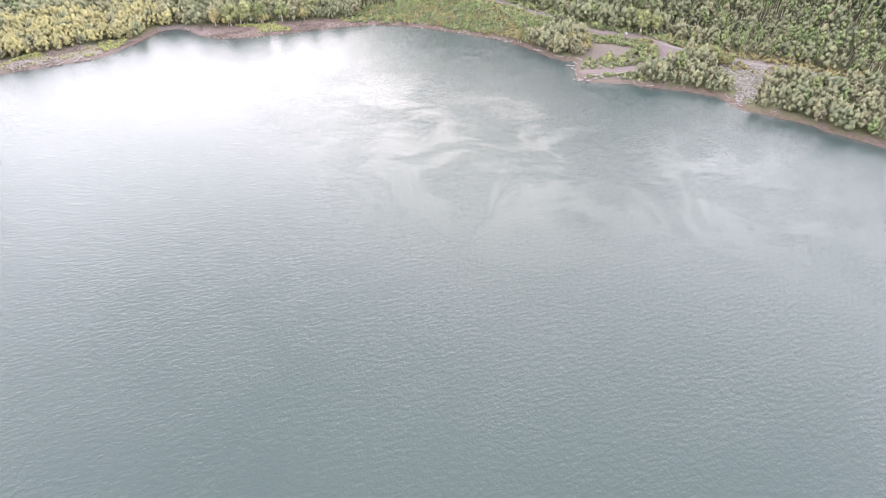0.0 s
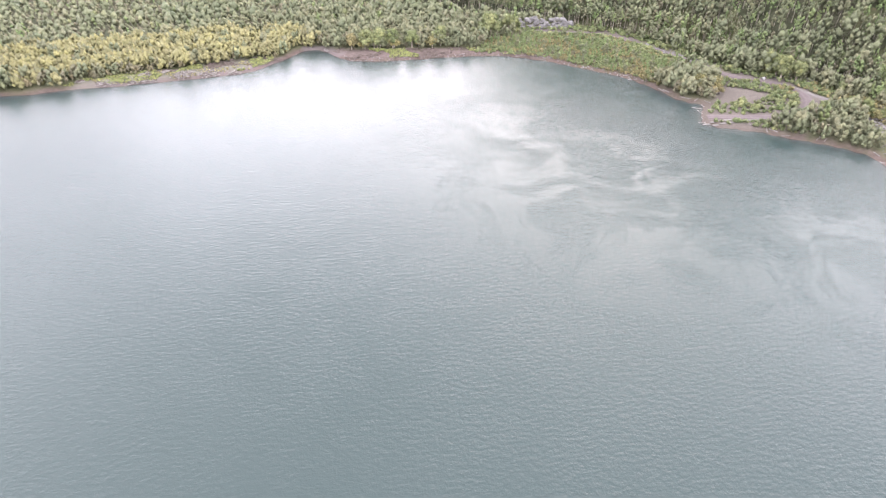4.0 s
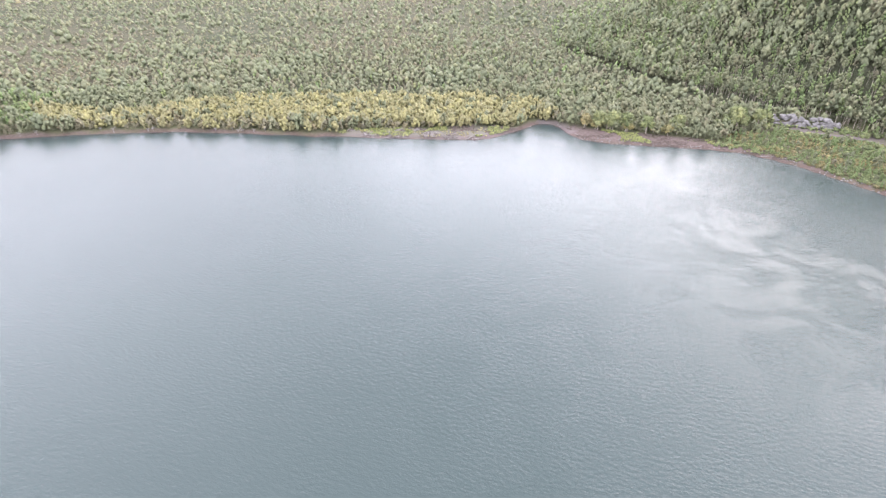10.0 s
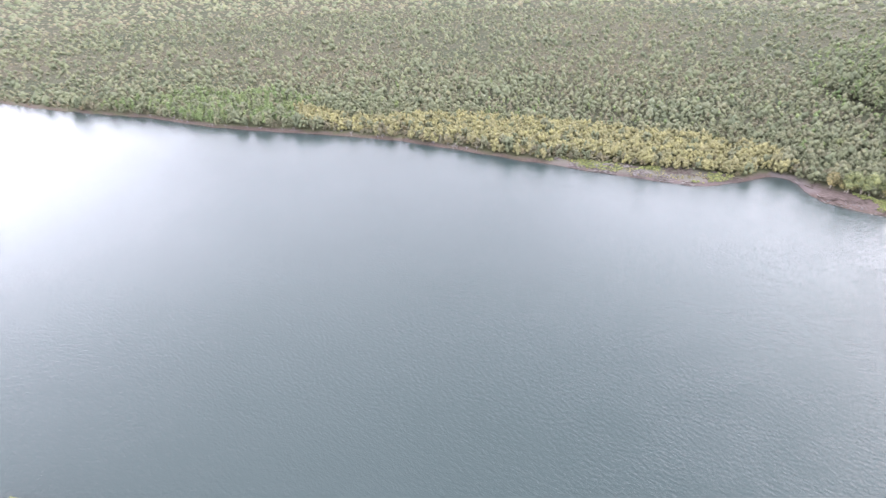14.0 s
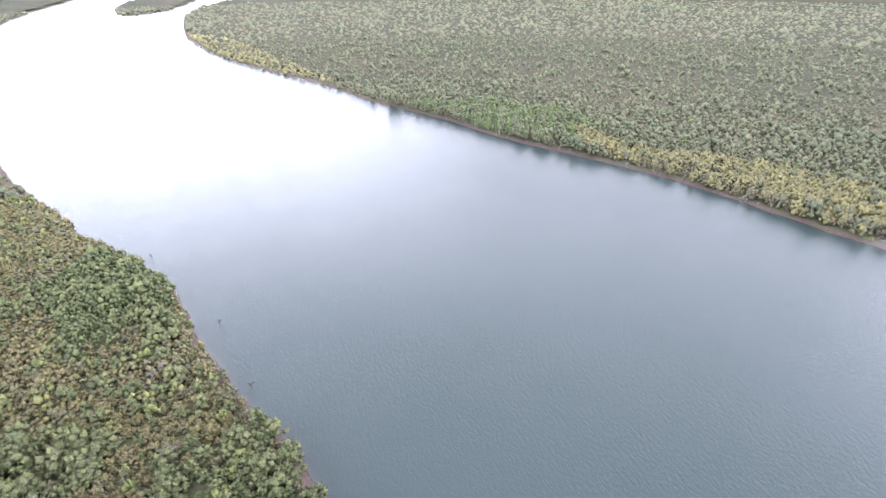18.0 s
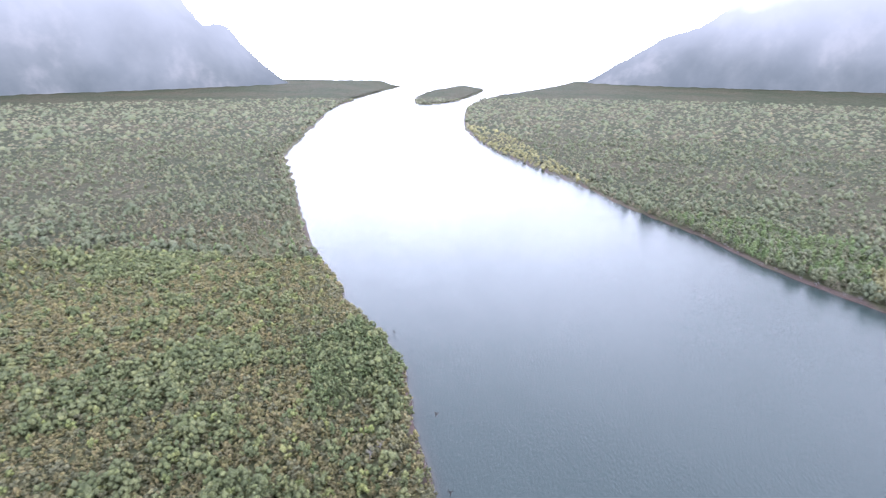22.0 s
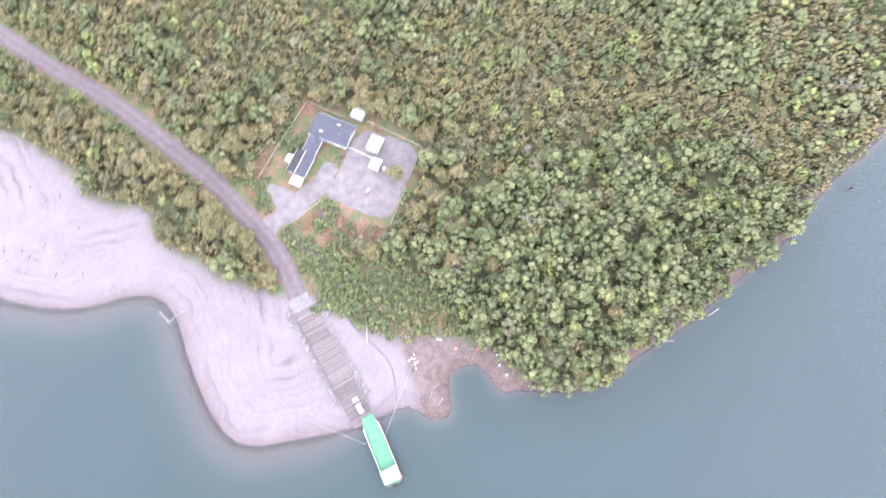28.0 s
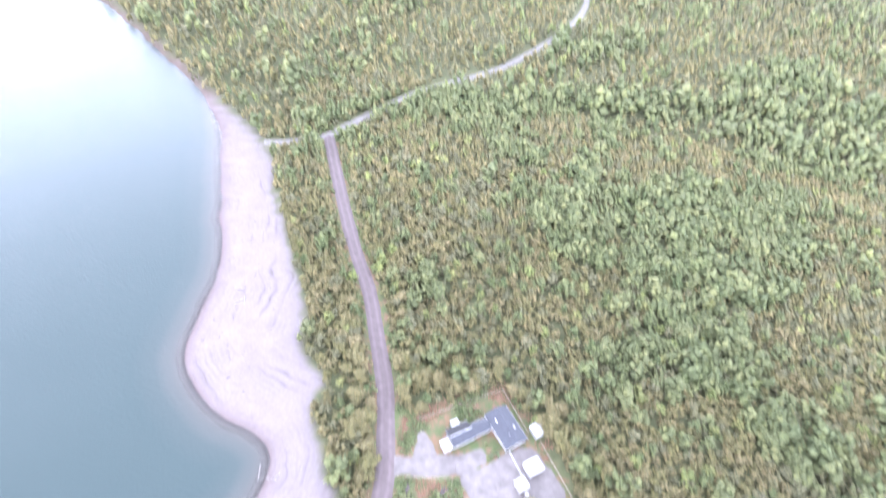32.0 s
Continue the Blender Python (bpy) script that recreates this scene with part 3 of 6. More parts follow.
def wood(name, spots, templates, material, label):
    """One mesh of many trees: rows of x, y, z, turn, size."""
    V, F, T, count = [], [], [], 0
    r = np.random.RandomState(len(spots))
    pick = r.randint(len(templates), size=len(spots))
    for k, (tv, tf) in enumerate(templates):
        s = spots[pick == k]
        if not len(s):
            continue
        co, si = np.cos(s[:, 3]), np.sin(s[:, 3])
        v = tv[None] * s[:, 4, None, None] * (0.9 + 0.2 * r.rand(len(s), 1, 1))
        x = v[..., 0] * co[:, None] - v[..., 1] * si[:, None] + s[:, 0, None]
        y = v[..., 0] * si[:, None] + v[..., 1] * co[:, None] + s[:, 1, None]
        z = v[..., 2] + s[:, 2, None]
        V.append(np.stack([x, y, z], -1).reshape(-1, 3))
        F.append((tf[None] + (np.arange(len(s)) * len(tv))[:, None, None]).reshape(-1, 3) + count)
        T.append(np.repeat(r.rand(len(s)), len(tv)))
        count += len(s) * len(tv)
    return tagged(sheet(name, np.vstack(V), np.vstack(F), material, {"tint": np.concatenate(T)}, True), label, "forest", kind="stuff")


def scatter(x0, x1, y0, y1, step, seed):
    r = np.random.RandomState(seed)
    xs, ys = np.meshgrid(np.arange(x0, x1, step), np.arange(y0, y1, step))
    return (xs + (r.rand(*xs.shape) - 0.5) * step * 0.95).ravel(), (ys + (r.rand(*xs.shape) - 0.5) * step * 0.95).ravel()


KINDS = ["olive", "dark", "bright", "yellow", "grey", "lime", "sage"]


def kinds_at(x, y, seed):
    """Which kind of tree grows where."""
    r = np.random.RandomState(seed).rand(len(x))
    g1, g2 = grain(x, y, 90, 41), grain(x, y, 38, 43)
    k = np.where(r < 0.72, 0, np.where(r < 0.78, 1, np.where(r < 0.94, 4, np.where(r < 0.97, 2, 5))))
    dark = (g1 > 0.66) | (g2 > 0.76)
    k = np.where(dark & (r < 0.55), 1, k)
    k = np.where((g2 < 0.34) & (r > 0.55) & (r < 0.85), 4, k)
    point = inside(x, y, POINT_WOOD)
    k = np.where(point, np.where(r < 0.46, 1, np.where(r < 0.62, 2, np.where(r < 0.72, 5, np.where(r < 0.90, 0, 4)))), k)
    for zone in (DARK_GROVE, DARK_STRIP):
        k = np.where(inside(x, y, zone), np.where(r < 0.6, 1, np.where(r < 0.72, 2, 0)), k)
    k = np.where(inside(x, y, BRIGHT_PATCH), np.where(r < 0.8, 2, 1), k)
    k = np.where(inside(x, y, FRESH), np.where(r < 0.7, 2, np.where(r < 0.85, 0, 1)), k)
    k = np.where(inside(x, y, LOW_GREEN), np.where(r < 0.62, 2, np.where(r < 0.85, 0, 4)), k)
    k = np.where(inside(x, y, GREEN_SLOPE), np.where(r < 0.6, 2, np.where(r < 0.8, 5, 0)), k)
    # olive across the river takes the haze-greyed tint
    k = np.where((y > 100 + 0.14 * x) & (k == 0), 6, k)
    front = off_line(x, y, FAR_B[:9]) < 20 + 22 * (grain(x, y, 45, 47) - 0.5)
    k = np.where(inside(x, y, YELLOW), np.where(front, np.where(r < 0.28, 3, np.where(r < 0.62, 4, np.where(r < 0.85, 0, 6))), np.where(r < 0.78, 3, np.where(r < 0.9, 0, 6))), k)
    k = np.where(inside(x, y, FAR_SHOAL), np.where(r < 0.8, 3, 0), k)
    h = np.where(inside(x, y, LOW_GREEN), -99, depth_in(x, y, HILL))
    far = np.hypot(x, y) > 520
    # more grey beyond 700 m, in place of distance haze
    k = np.where((np.hypot(x, y) > 700) & (h < -30) & (k != 3), np.where(r < 0.16, 1, np.where(r < 0.36, 6, np.where(r < 0.66, 0, 4))), k)
    k = np.where(far & (h < -30) & (r > 0.45) & (r < 0.62) & (g1 < 0.56) & (k != 3), 4, k)
    k = np.where(h > -30, np.where(r < 0.22, 1, np.where(r < 0.58, 2, np.where(r < 0.92, 6, 4))), k)
    return k


def clear_of(x, y, d, m):
    """True where trees may stand: m metres from the water's edge, off the sand, roads and clearings."""
    ok = (d > m) & (depth_in(x, y, BEACH) < -1.5) & (depth_in(x, y, LANDING_MUD) < -1) & (depth_in(x, y, CLEARING) < -1.0)
    ok &= (off_line(x, y, ROAD) > 5.5) & (off_line(x, y, SIDE_TRACK) > 4) & (off_line(x, y, FAR_TRACK) > 5)
    ok &= ~inside(x, y, ROCK_CUT)
    ok &= (off_line(x, y, FAR_RAMP) > 9) & ~inside(x, y, FAR_OPEN) & ~inside(x, y, SCREE) & (off_line(x, y, FAR_ROAD_EAST) > 13) & (depth_in(x, y, FAR_FLAT) < 0) & (depth_in(x, y, FAR_SPIT) < -1)
    return ok


SIZE = {0: (0.62, 1.0), 1: (0.85, 1.5), 2: (0.75, 1.25), 3: (0.95, 1.35), 4: (0.6, 1.2), 5: (0.8, 1.25), 6: (0.8, 1.4)}
SHAPES = ((2.7, 4.0, 0.1), (3.3, 6.0, 0.05), (2.2, 7.0, 0.55), (3.0, 4.4, 0), (2.5, 4.6, 0.1), (2.7, 5.2, 0.2), (2.8, 5.6, 0.15))
CROWNS = {k: [crown(10 * k + s, 13, 92, w * 1.05, t * 1.0, 0.1, c2, 0.28, 0.46, up=0.2) for s in range(9)] for k, (w, t, c2) in enumerate(SHAPES)}
MID_CROWNS = {k: [crown(230 + 10 * k + s, (10 if k == 1 else 6), (28 if k == 1 else 12), w * 1.05, t, 0.0, c2, (0.31 if k == 1 else 0.38), 0.40, up=0.2) for s in range(9)] for k, (w, t, c2) in enumerate(SHAPES)}
BELT_CROWNS = {k: [crown(300 + 10 * k + s, 10, 16, w, t * 1.35, 0.2, c2 + 0.05, 0.34, 0.45, up=0.35) for s in range(9)] for k, (w, t, c2) in enumerate(SHAPES)}
TALL_CROWNS = {k: [crown(350 + 9 * k + s, 8, 6, w * (0.85 if k in (2, 6) else 1.2), t * 0.8 + (7.5 if k in (2, 6) else 5), 2.6, 0.3, 0.36, 0.5, up=0.35) for s in range(9)] for k, (w, t, c2) in enumerate(SHAPES)}
FOOT_CROWNS = {k: [crown(420 + 9 * k + s, 8, 12, w * 0.95, t * 0.5 + 7, 5.2, 0.2, 0.36, 0.5, up=0.35) for s in range(9)] for k, (w, t, c2) in enumerate(SHAPES)}
HILL_CROWNS = {k: [crown(150 + 7 * k + s, 5, 0, w * 0.95, t * 1.2, 0.2, c2 + 0.1, 0.40, 0.9, up=0.25) for s in range(7)] for k, (w, t, c2) in enumerate(SHAPES)}
FAR_CROWNS = {k: [crown(100 + 7 * k + s, 2, 0, w * 0.9, t, -0.6, c2, 0.55, 1.1, up=0.15) for s in range(7)] for k, (w, t, c2) in enumerate(SHAPES)}
NAMES = {0: "olive scrub", 1: "dark green broadleaf trees", 2: "fresh green young trees", 3: "yellow-green bushes", 4: "grey-brown half-bare bushes", 5: "lime green trees", 6: "olive trees tinted grey-green for haze"}


def plant(name, x, y, d, templates, seed, scale=1.0, where="", palette=LEAF, kinds=None):
    k = kinds_at(x, y, seed) if kinds is None else kinds
    z = ground_z(x, y, d) - 0.2
    r = np.random.RandomState(seed + 1)
    patchy = (0.75 + 0.5 * grain(x, y, 30, 77)) * np.where(inside(x, y, LOW_GREEN), 0.28 + 0.5 * grain(x, y, 12, 78) ** 1.5, np.where(inside(x, y, GREEN_SLOPE), 0.42, 1))
    for kind in range(len(KINDS)):
        m = k == kind
        if m.sum() < 3:
            continue
        lo, hi = SIZE[kind]
        s = (lo + (hi - lo) * r.rand(m.sum()) ** 1.5) * scale * patchy[m]
        wood(KINDS[kind] + name, np.stack([x[m], y[m], z[m], r.rand(m.sum()) * math.tau, s], 1), templates[kind], palette.get(KINDS[kind], LEAF[KINDS[kind]]), "dense stand of " + NAMES[kind] + where)


# the near bank, the far bank's belt, and the plains and slopes beyond
x, y = scatter(-480, 190, -400, 40, 2.9, 1)
d = shore(x, y)
near_zone = (y > -330 + 0.05 * x) & (x < 150)
m = clear_of(x, y, d, 0.8) & (d < 400) & near_zone & (y < 60)
# those that stand nearest the landing are set apart, to be built one by one
near_edge = (x > -130) & (x < 60) & (y > -135) & (y < 40) & ((depth_in(x, y, CLEARING) > -14) | (d < 14) | inside(x, y, POINT_WOOD) | (off_line(x, y, ROAD) < 15))
alone = m & near_edge & ~inside(x, y, GREEN_SLOPE) & (np.random.RandomState(12).rand(len(x)) < 0.27)
STAND = (x[alone], y[alone], d[alone], kinds_at(x[alone], y[alone], 3))
m &= ~alone
close = np.hypot(x + 20, y + 30) < 190
kk, thin = kinds_at(x, y, 3), np.random.RandomState(22).rand(len(x))
m &= thin < np.where(kk == 1, 0.62, 0.95)
plant("_thicket", x[m & close], y[m & close], d[m & close], CROWNS, 3, 1.1, " on the flat river bank", kinds=kk[m & close])
plant("_thicket", x[m & ~close], y[m & ~close], d[m & ~close], MID_CROWNS, 13, 1.1, " on the flat river bank further off", kinds=kk[m & ~close])
x, y = scatter(-480, 620, -760, -190, 5.8, 14)
d = shore(x, y)
behind = lambda x, y: ((y <= -330 + 0.05 * x) | (x >= 150)) & (y < 0) & (y > -760) & (x > -480) & (x < 620)
m = clear_of(x, y, d, 3) & behind(x, y)
plant("_backwood", x[m], y[m], d[m], HILL_CROWNS, 17, 1.4, " far behind the river bank")
x, y = scatter(-700, 380, 130, 560, 4.8, 2)
d = shore(x, y)
belt = (d < 95) & (y > 60)
m = clear_of(x, y, d, 3.5) & belt
plant("_belt", x[m], y[m], d[m], BELT_CROWNS, 4, 1.3, " along the far bank", HAZED_LEAF)
x, y = scatter(-180, 720, 140, 1100, 4.4, 9)
d = shore(x, y)
on_hill = lambda x, y: (depth_in(x, y, HILL) > -20) & (np.hypot(x, y) < 760) & (y > 140) & (x < 720)
in_belt = lambda x, y, d: (d < 95) & (x > -700) & (x < 380) & (y > 130) & (y < 560)
m = clear_of(x, y, d, 5) & on_hill(x, y) & ~in_belt(x, y, d)
foot = m & (depth_in(x, y, HILL) < 26) & (x > 40)
plant("_hillfoot", x[foot], y[foot], d[foot], FOOT_CROWNS, 11, 1.1, " on clear stems at the foot of the hill", HAZED_LEAF)
m &= ~foot
plant("_hillside", x[m], y[m], d[m], TALL_CROWNS, 10, 1.25, " climbing the far hillside", HAZED_LEAF)
# pale slender trunks showing at the foot of the hillside wood
t_ok = foot
tx, ty, tz = x[t_ok], y[t_ok], ground_z(x[t_ok], y[t_ok], d[t_ok])
tr = np.random.RandomState(20)
ang = np.arange(3) * math.tau / 3
TV, lean = [], tr.normal(size=(len(tx), 2)) * 0.5
tall = 10 + 3 * tr.rand(len(tx))
for level, rad in ((0, 0.26), (1, 0.12)):
    TV.append(np.stack([tx[:, None] + lean[:, :1] * level + rad * np.cos(ang), ty[:, None] + lean[:, 1:] * level + rad * np.sin(ang), (tz - 0.5 + level * tall)[:, None] + 0 * ang], -1))
TV = np.stack(TV, 1).reshape(-1, 3)
TF = np.array([(0, 1, 4, 3), (1, 2, 5, 4), (2, 0, 3, 5)])[None] + (np.arange(len(tx)) * 6)[:, None, None]
tagged(sheet("hillside_trunks", TV, TF.reshape(-1, 4), BARK), "pale slender trunks of the hillside wood", "tree trunks", kind="stuff")
x, y = scatter(-1500, 700, -1460, 1500, 9.0, 5)
d = shore(x, y)
out = ((depth_in(x, y, FAR_LAND) > 0) & ~in_belt(x, y, d) & ~on_hill(x, y)) | ((y < 60) & ~((x > -480) & (x < 150) & (y > -330 + 0.05 * x) & (y < 40)) & ~behind(x, y))
r2 = np.hypot(x, y)
m = clear_of(x, y, d, 5) & out & (r2 > 880) & (r2 < 1450) & ((x < 250) | (y > 0)) & ((x < 330) | (y < 700))
plant("_plain", x[m], y[m], d[m], FAR_CROWNS, 6, 1.65, " across the wide plain", HAZED_LEAF)
x, y = scatter(-890, 700, -890, 890, 5.7, 25)
d = shore(x, y)
out = ((depth_in(x, y, FAR_LAND) > 0) & ~in_belt(x, y, d) & ~on_hill(x, y)) | ((y < 60) & ~((x > -480) & (x < 150) & (y > -330 + 0.05 * x) & (y < 40)) & ~behind(x, y))
m = clear_of(x, y, d, 4) & out & (np.hypot(x, y) <= 880) & ((x < 250) | (y > 0)) & ((x < 330) | (y < 700))
plant("_flatland", x[m], y[m], d[m], FAR_CROWNS, 26, 1.35, " on the flat land behind the river bank", HAZED_LEAF)
x, y = scatter(-3300, 900, -2600, 3000, 19, 7)
d = shore(x, y)
r2 = np.hypot(x, y)
m = (d > 8) & (r2 > 1450) & (r2 < 3000) & ((x < -300) | (y > 0)) & ((x < 200) | (y < 1900))
plant("_distant_plain", x[m], y[m], d[m], {k: [crown(200 + 7 * k + s, 1, 0, 3.4, t * 0.7, 0.0, 0, 1.0) for s in range(5)] for k, (w, t, c2) in enumerate(SHAPES)}, 8, 1.8, " on the distant plain", HAZED_LEAF)

# canopy of the far plains, one rough sheet
cx = axis(-1500, 1200, 22, -2600, 2000, 30, 4800)
cy = axis(-1200, 1500, 22, -2200, 2600, 30, 4800)
CX, CY = np.meshgrid(cx, cy)
x, y = CX.ravel(), CY.ravel()
d = shore(x, y)
z = ground_z(x, y, d) + 0.4 + (1.8 + 2.2 * grain(x, y, 60, 61)) * np.clip((np.hypot(x, y) - 620) / 250, 0, 1) + np.clip(np.hypot(x, y) / 400 - 2.5, 0, 6) * np.random.RandomState(8).rand(len(x))
ix = np.arange(len(x)).reshape(CX.shape)
q = np.stack([ix[:-1, :-1], ix[:-1, 1:], ix[1:, 1:], ix[1:, :-1]], -1).reshape(-1, 4)
ok = (d[q].min(1) > 10) & (np.hypot(x, y)[q].min(1) > 430) & (y[q].max(1) > 0) & ((d[q].min(1) > 100) | (x[q].min(1) < -720)) | (d[q].min(1) > 10) & (np.hypot(x, y)[q].min(1) > 620)
CANOPY, n, l, b = mat("far_canopy", 0.9)
c = ramp(n, l, tex(n, l, 0.05, 8, 0.7), [(0.35, (0.042, 0.047, 0.030)), (0.5, (0.058, 0.060, 0.041)), (0.65, (0.078, 0.074, 0.056))])
c2 = ramp(n, l, tex(n, l, 0.0035, 5), [(0.4, (0.80, 0.88, 0.78)), (0.6, (1.08, 1.0, 0.95))])
l.new(blend(n, l, 1.0, c, c2, "MULTIPLY"), b.inputs["Base Color"])
b.inputs["Specular IOR Level"].default_value = 0.05
bump(n, l, b, tex(n, l, 0.09, 6, 0.7), 1.0, 4.0)
sel = np.unique(q[ok])
bi = np.full(len(x), -1)
bi[sel] = np.arange(len(sel))
tagged(sheet("far_forest", np.stack([x, y, z], 1)[sel], bi[q[ok]], CANOPY), "olive forest canopy stretching to the mountains", "forest", kind="stuff")
# ---- helpers for things ----


def part(name, bm, material, parent=None, label="", smooth_faces=False):
    """Links a bmesh as one mesh object, under a thing or a part."""
    me = bpy.data.meshes.new(name)
    bmesh.ops.recalc_face_normals(bm, faces=bm.faces[:])
    bm.to_mesh(me)
    bm.free()
    me.materials.append(material)
    if smooth_faces:
        me.shade_smooth()
    ob = new(name, me)
    ob.parent = parent
    return tagged(ob, label)


def thing(name, m, label, category, group="", kind=""):
    ob = tagged(new(name), label, category, group, kind)
    ob.matrix_basis = m
    ob.empty_display_size = 0.2
    return ob


def box(x0, x1, y0, y1, z0, z1, bevel=0.0, bm=None, m=None):
    bm = bm or bmesh.new()
    v = [bm.verts.new(p) for p in ((x0, y0, z0), (x1, y0, z0), (x1, y1, z0), (x0, y1, z0), (x0, y0, z1), (x1, y0, z1), (x1, y1, z1), (x0, y1, z1))]
    fs = [bm.faces.new([v[i] for i in f]) for f in ((3, 2, 1, 0), (4, 5, 6, 7), (0, 1, 5, 4), (1, 2, 6, 5), (2, 3, 7, 6), (3, 0, 4, 7))]
    if m is not None:
        bmesh.ops.transform(bm, matrix=m, verts=v)
    if bevel:
        bmesh.ops.bevel(bm, geom=list({e for f in fs for e in f.edges}), offset=bevel, segments=1, affect="EDGES")
    return bm


def tube(a, b2, r0, r1=None, sides=7, bm=None):
    """A tapered round bar from a to b."""
    bm = bm or bmesh.new()
    a, b2 = Vector(a), Vector(b2)
    r1 = r0 if r1 is None else r1
    turn = (b2 - a).to_track_quat("Z", "Y")
    rings = [[bm.verts.new(p + turn @ Vector((r * math.cos(k * math.tau / sides), r * math.sin(k * math.tau / sides), 0))) for k in range(sides)] for p, r in ((a, r0), (b2, r1))]
    for k in range(sides):
        bm.faces.new((rings[0][k], rings[0][(k + 1) % sides], rings[1][(k + 1) % sides], rings[1][k]))
    bm.faces.new(rings[0][::-1])
    bm.faces.new(rings[1])
    return bm


def prism(outline, z0, z1, bm=None, m=None):
    """An upright block over an outline."""
    bm = bm or bmesh.new()
    lo = [bm.verts.new((x, y, z0)) for x, y in outline]
    hi = [bm.verts.new((x, y, z1)) for x, y in outline]
    k = len(lo)
    for i in range(k):
        bm.faces.new((lo[i], lo[(i + 1) % k], hi[(i + 1) % k], hi[i]))
    bm.faces.new(hi)
    bm.faces.new(lo[::-1])
    if m is not None:
        bmesh.ops.transform(bm, matrix=m, verts=lo + hi)
    return bm


def boulder(seed, flat=0.75, bm=None, at=(0, 0, 0), size=1.0):
    bm = bm or bmesh.new()
    r = np.random.RandomState(seed)
    v = ICO * (0.72 + 0.5 * r.rand(12, 1)) * np.array([1, 0.75 + 0.4 * r.rand(), flat]) * size + np.array(at)
    vs = [bm.verts.new(p) for p in v]
    for f in ICO_F:
        bm.faces.new([vs[i] for i in f])
    return bm


def gz(x, y):
    return float(ground_z(np.array([float(x)]), np.array([float(y)]))[0])


def strip(name, line, width, lift, material, label, category):
    """A road or track that lies on the ground, a little crowned."""
    p = smooth(line, rounds=3)
    t = np.gradient(p, axis=0)
    t /= np.linalg.norm(t, axis=1)[:, None]
    nrm = np.stack([-t[:, 1], t[:, 0]], 1)
    cols = np.linspace(-1, 1, 9)
    wob = 1 + 0.22 * (grain(p[:, 0], p[:, 1], 9, 91) - 0.5)
    co = p[:, None] + nrm[:, None] * (cols[None, :, None] * (width / 2) * wob[:, None, None])
    xx, yy = co[..., 0].ravel(), co[..., 1].ravel()
    zz = ground_z(xx, yy) + lift * (1 - 1.3 * np.abs(np.tile(cols, len(p))) ** 6)
    ix = np.arange(len(xx)).reshape(len(p), 9)
    q = np.stack([ix[:-1, :-1], ix[1:, :-1], ix[1:, 1:], ix[:-1, 1:]], -1).reshape(-1, 4)
    return tagged(sheet(name, np.stack([xx, yy, zz], 1), q, material, {"side": np.tile(cols, len(p))}), label, category, kind="structure")


def patch_of(name, outline, lift, material, label, category):
    """A gravelled area: a fine grid inside an outline, thin at its rim."""
    o = smooth(outline, True, 2)
    xs, ys = np.meshgrid(np.arange(o[:, 0].min() - 1, o[:, 0].max() + 1, 0.6), np.arange(o[:, 1].min() - 1, o[:, 1].max() + 1, 0.6))
    xx, yy = xs.ravel(), ys.ravel()
    dd = depth_in(xx, yy, o) + (grain(xx, yy, 4, 55) - 0.5) * 2.0
    zz = ground_z(xx, yy) + np.clip(dd * 0.25, -0.12, lift)
    ix = np.arange(len(xx)).reshape(xs.shape)
    q = np.stack([ix[:-1, :-1], ix[:-1, 1:], ix[1:, 1:], ix[1:, :-1]], -1).reshape(-1, 4)
    q = q[dd[q].min(1) > -0.5]
    sel = np.unique(q)
    bi2 = np.full(len(xx), -1)
    bi2[sel] = np.arange(len(sel))
    return tagged(sheet(name, np.stack([xx, yy, zz], 1)[sel], bi2[q], material), label, category, kind="structure")


# ---- roads and yard ----
DIRT, n, l, b = mat("packed_dirt", 0.95)
side = attr(n, "side")
rut = calc(n, l, "ABSOLUTE", calc(n, l, "SUBTRACT", calc(n, l, "ABSOLUTE", side), 0.42))
dirt = ramp(n, l, tex(n, l, 0.45, 8, 0.65), [(0.3, (0.072, 0.057, 0.057)), (0.7, (0.105, 0.086, 0.086))])
worn = ramp(n, l, calc(n, l, "ADD", rut, calc(n, l, "MULTIPLY", tex(n, l, 0.8, 5), 0.3)), [(0.12, (1.08, 1.06, 1.06)), (0.4, (0.88, 0.86, 0.85))])
l.new(blend(n, l, 1.0, dirt, worn, "MULTIPLY"), b.inputs["Base Color"])
bump(n, l, b, tex(n, l, 3.0, 6), 0.5, 0.08)
GRAVEL = plain("grey_gravel", (0.112, 0.100, 0.096), 0.95, vary=0.22, scale=0.35, relief=0.5)
PALE = plain("pale_gravel", (0.14, 0.13, 0.123), 0.95, vary=0.25, scale=0.5, relief=0.5)
strip("road", ROAD, 7.0, 0.16, DIRT, "packed brown gravel road running along the river bank", "road")
strip("road_side", SIDE_TRACK, 5.0, 0.16, PALE, "pale sandy track leading down to the beach", "track")
strip("road_inland", FAR_TRACK, 6.0, 0.3, PALE, "pale gravel road winding inland through forest", "road")
strip("road_far_bank", FAR_RAMP, 6.6, 0.3, DIRT, "grey gravel road looping down to the far landing", "road")
strip("road_far_slope", FAR_ROAD_EAST, 5.0, 0.3, GRAVEL, "rubble-strewn track climbing along the far bank", "track")
STREAM = plain("wet_silt", (0.075, 0.068, 0.068), 0.12, vary=0.3, scale=0.8, relief=0.1)
strip("water_rill", [(-17.6, -33), (-19.5, -28), (-21, -22), (-24.5, -16), (-28.5, -8), (-28.2, -2), (-26.5, 4.5)], 0.6, 0.06, STREAM, "thin dark rill crossing the wet sand", "stream")
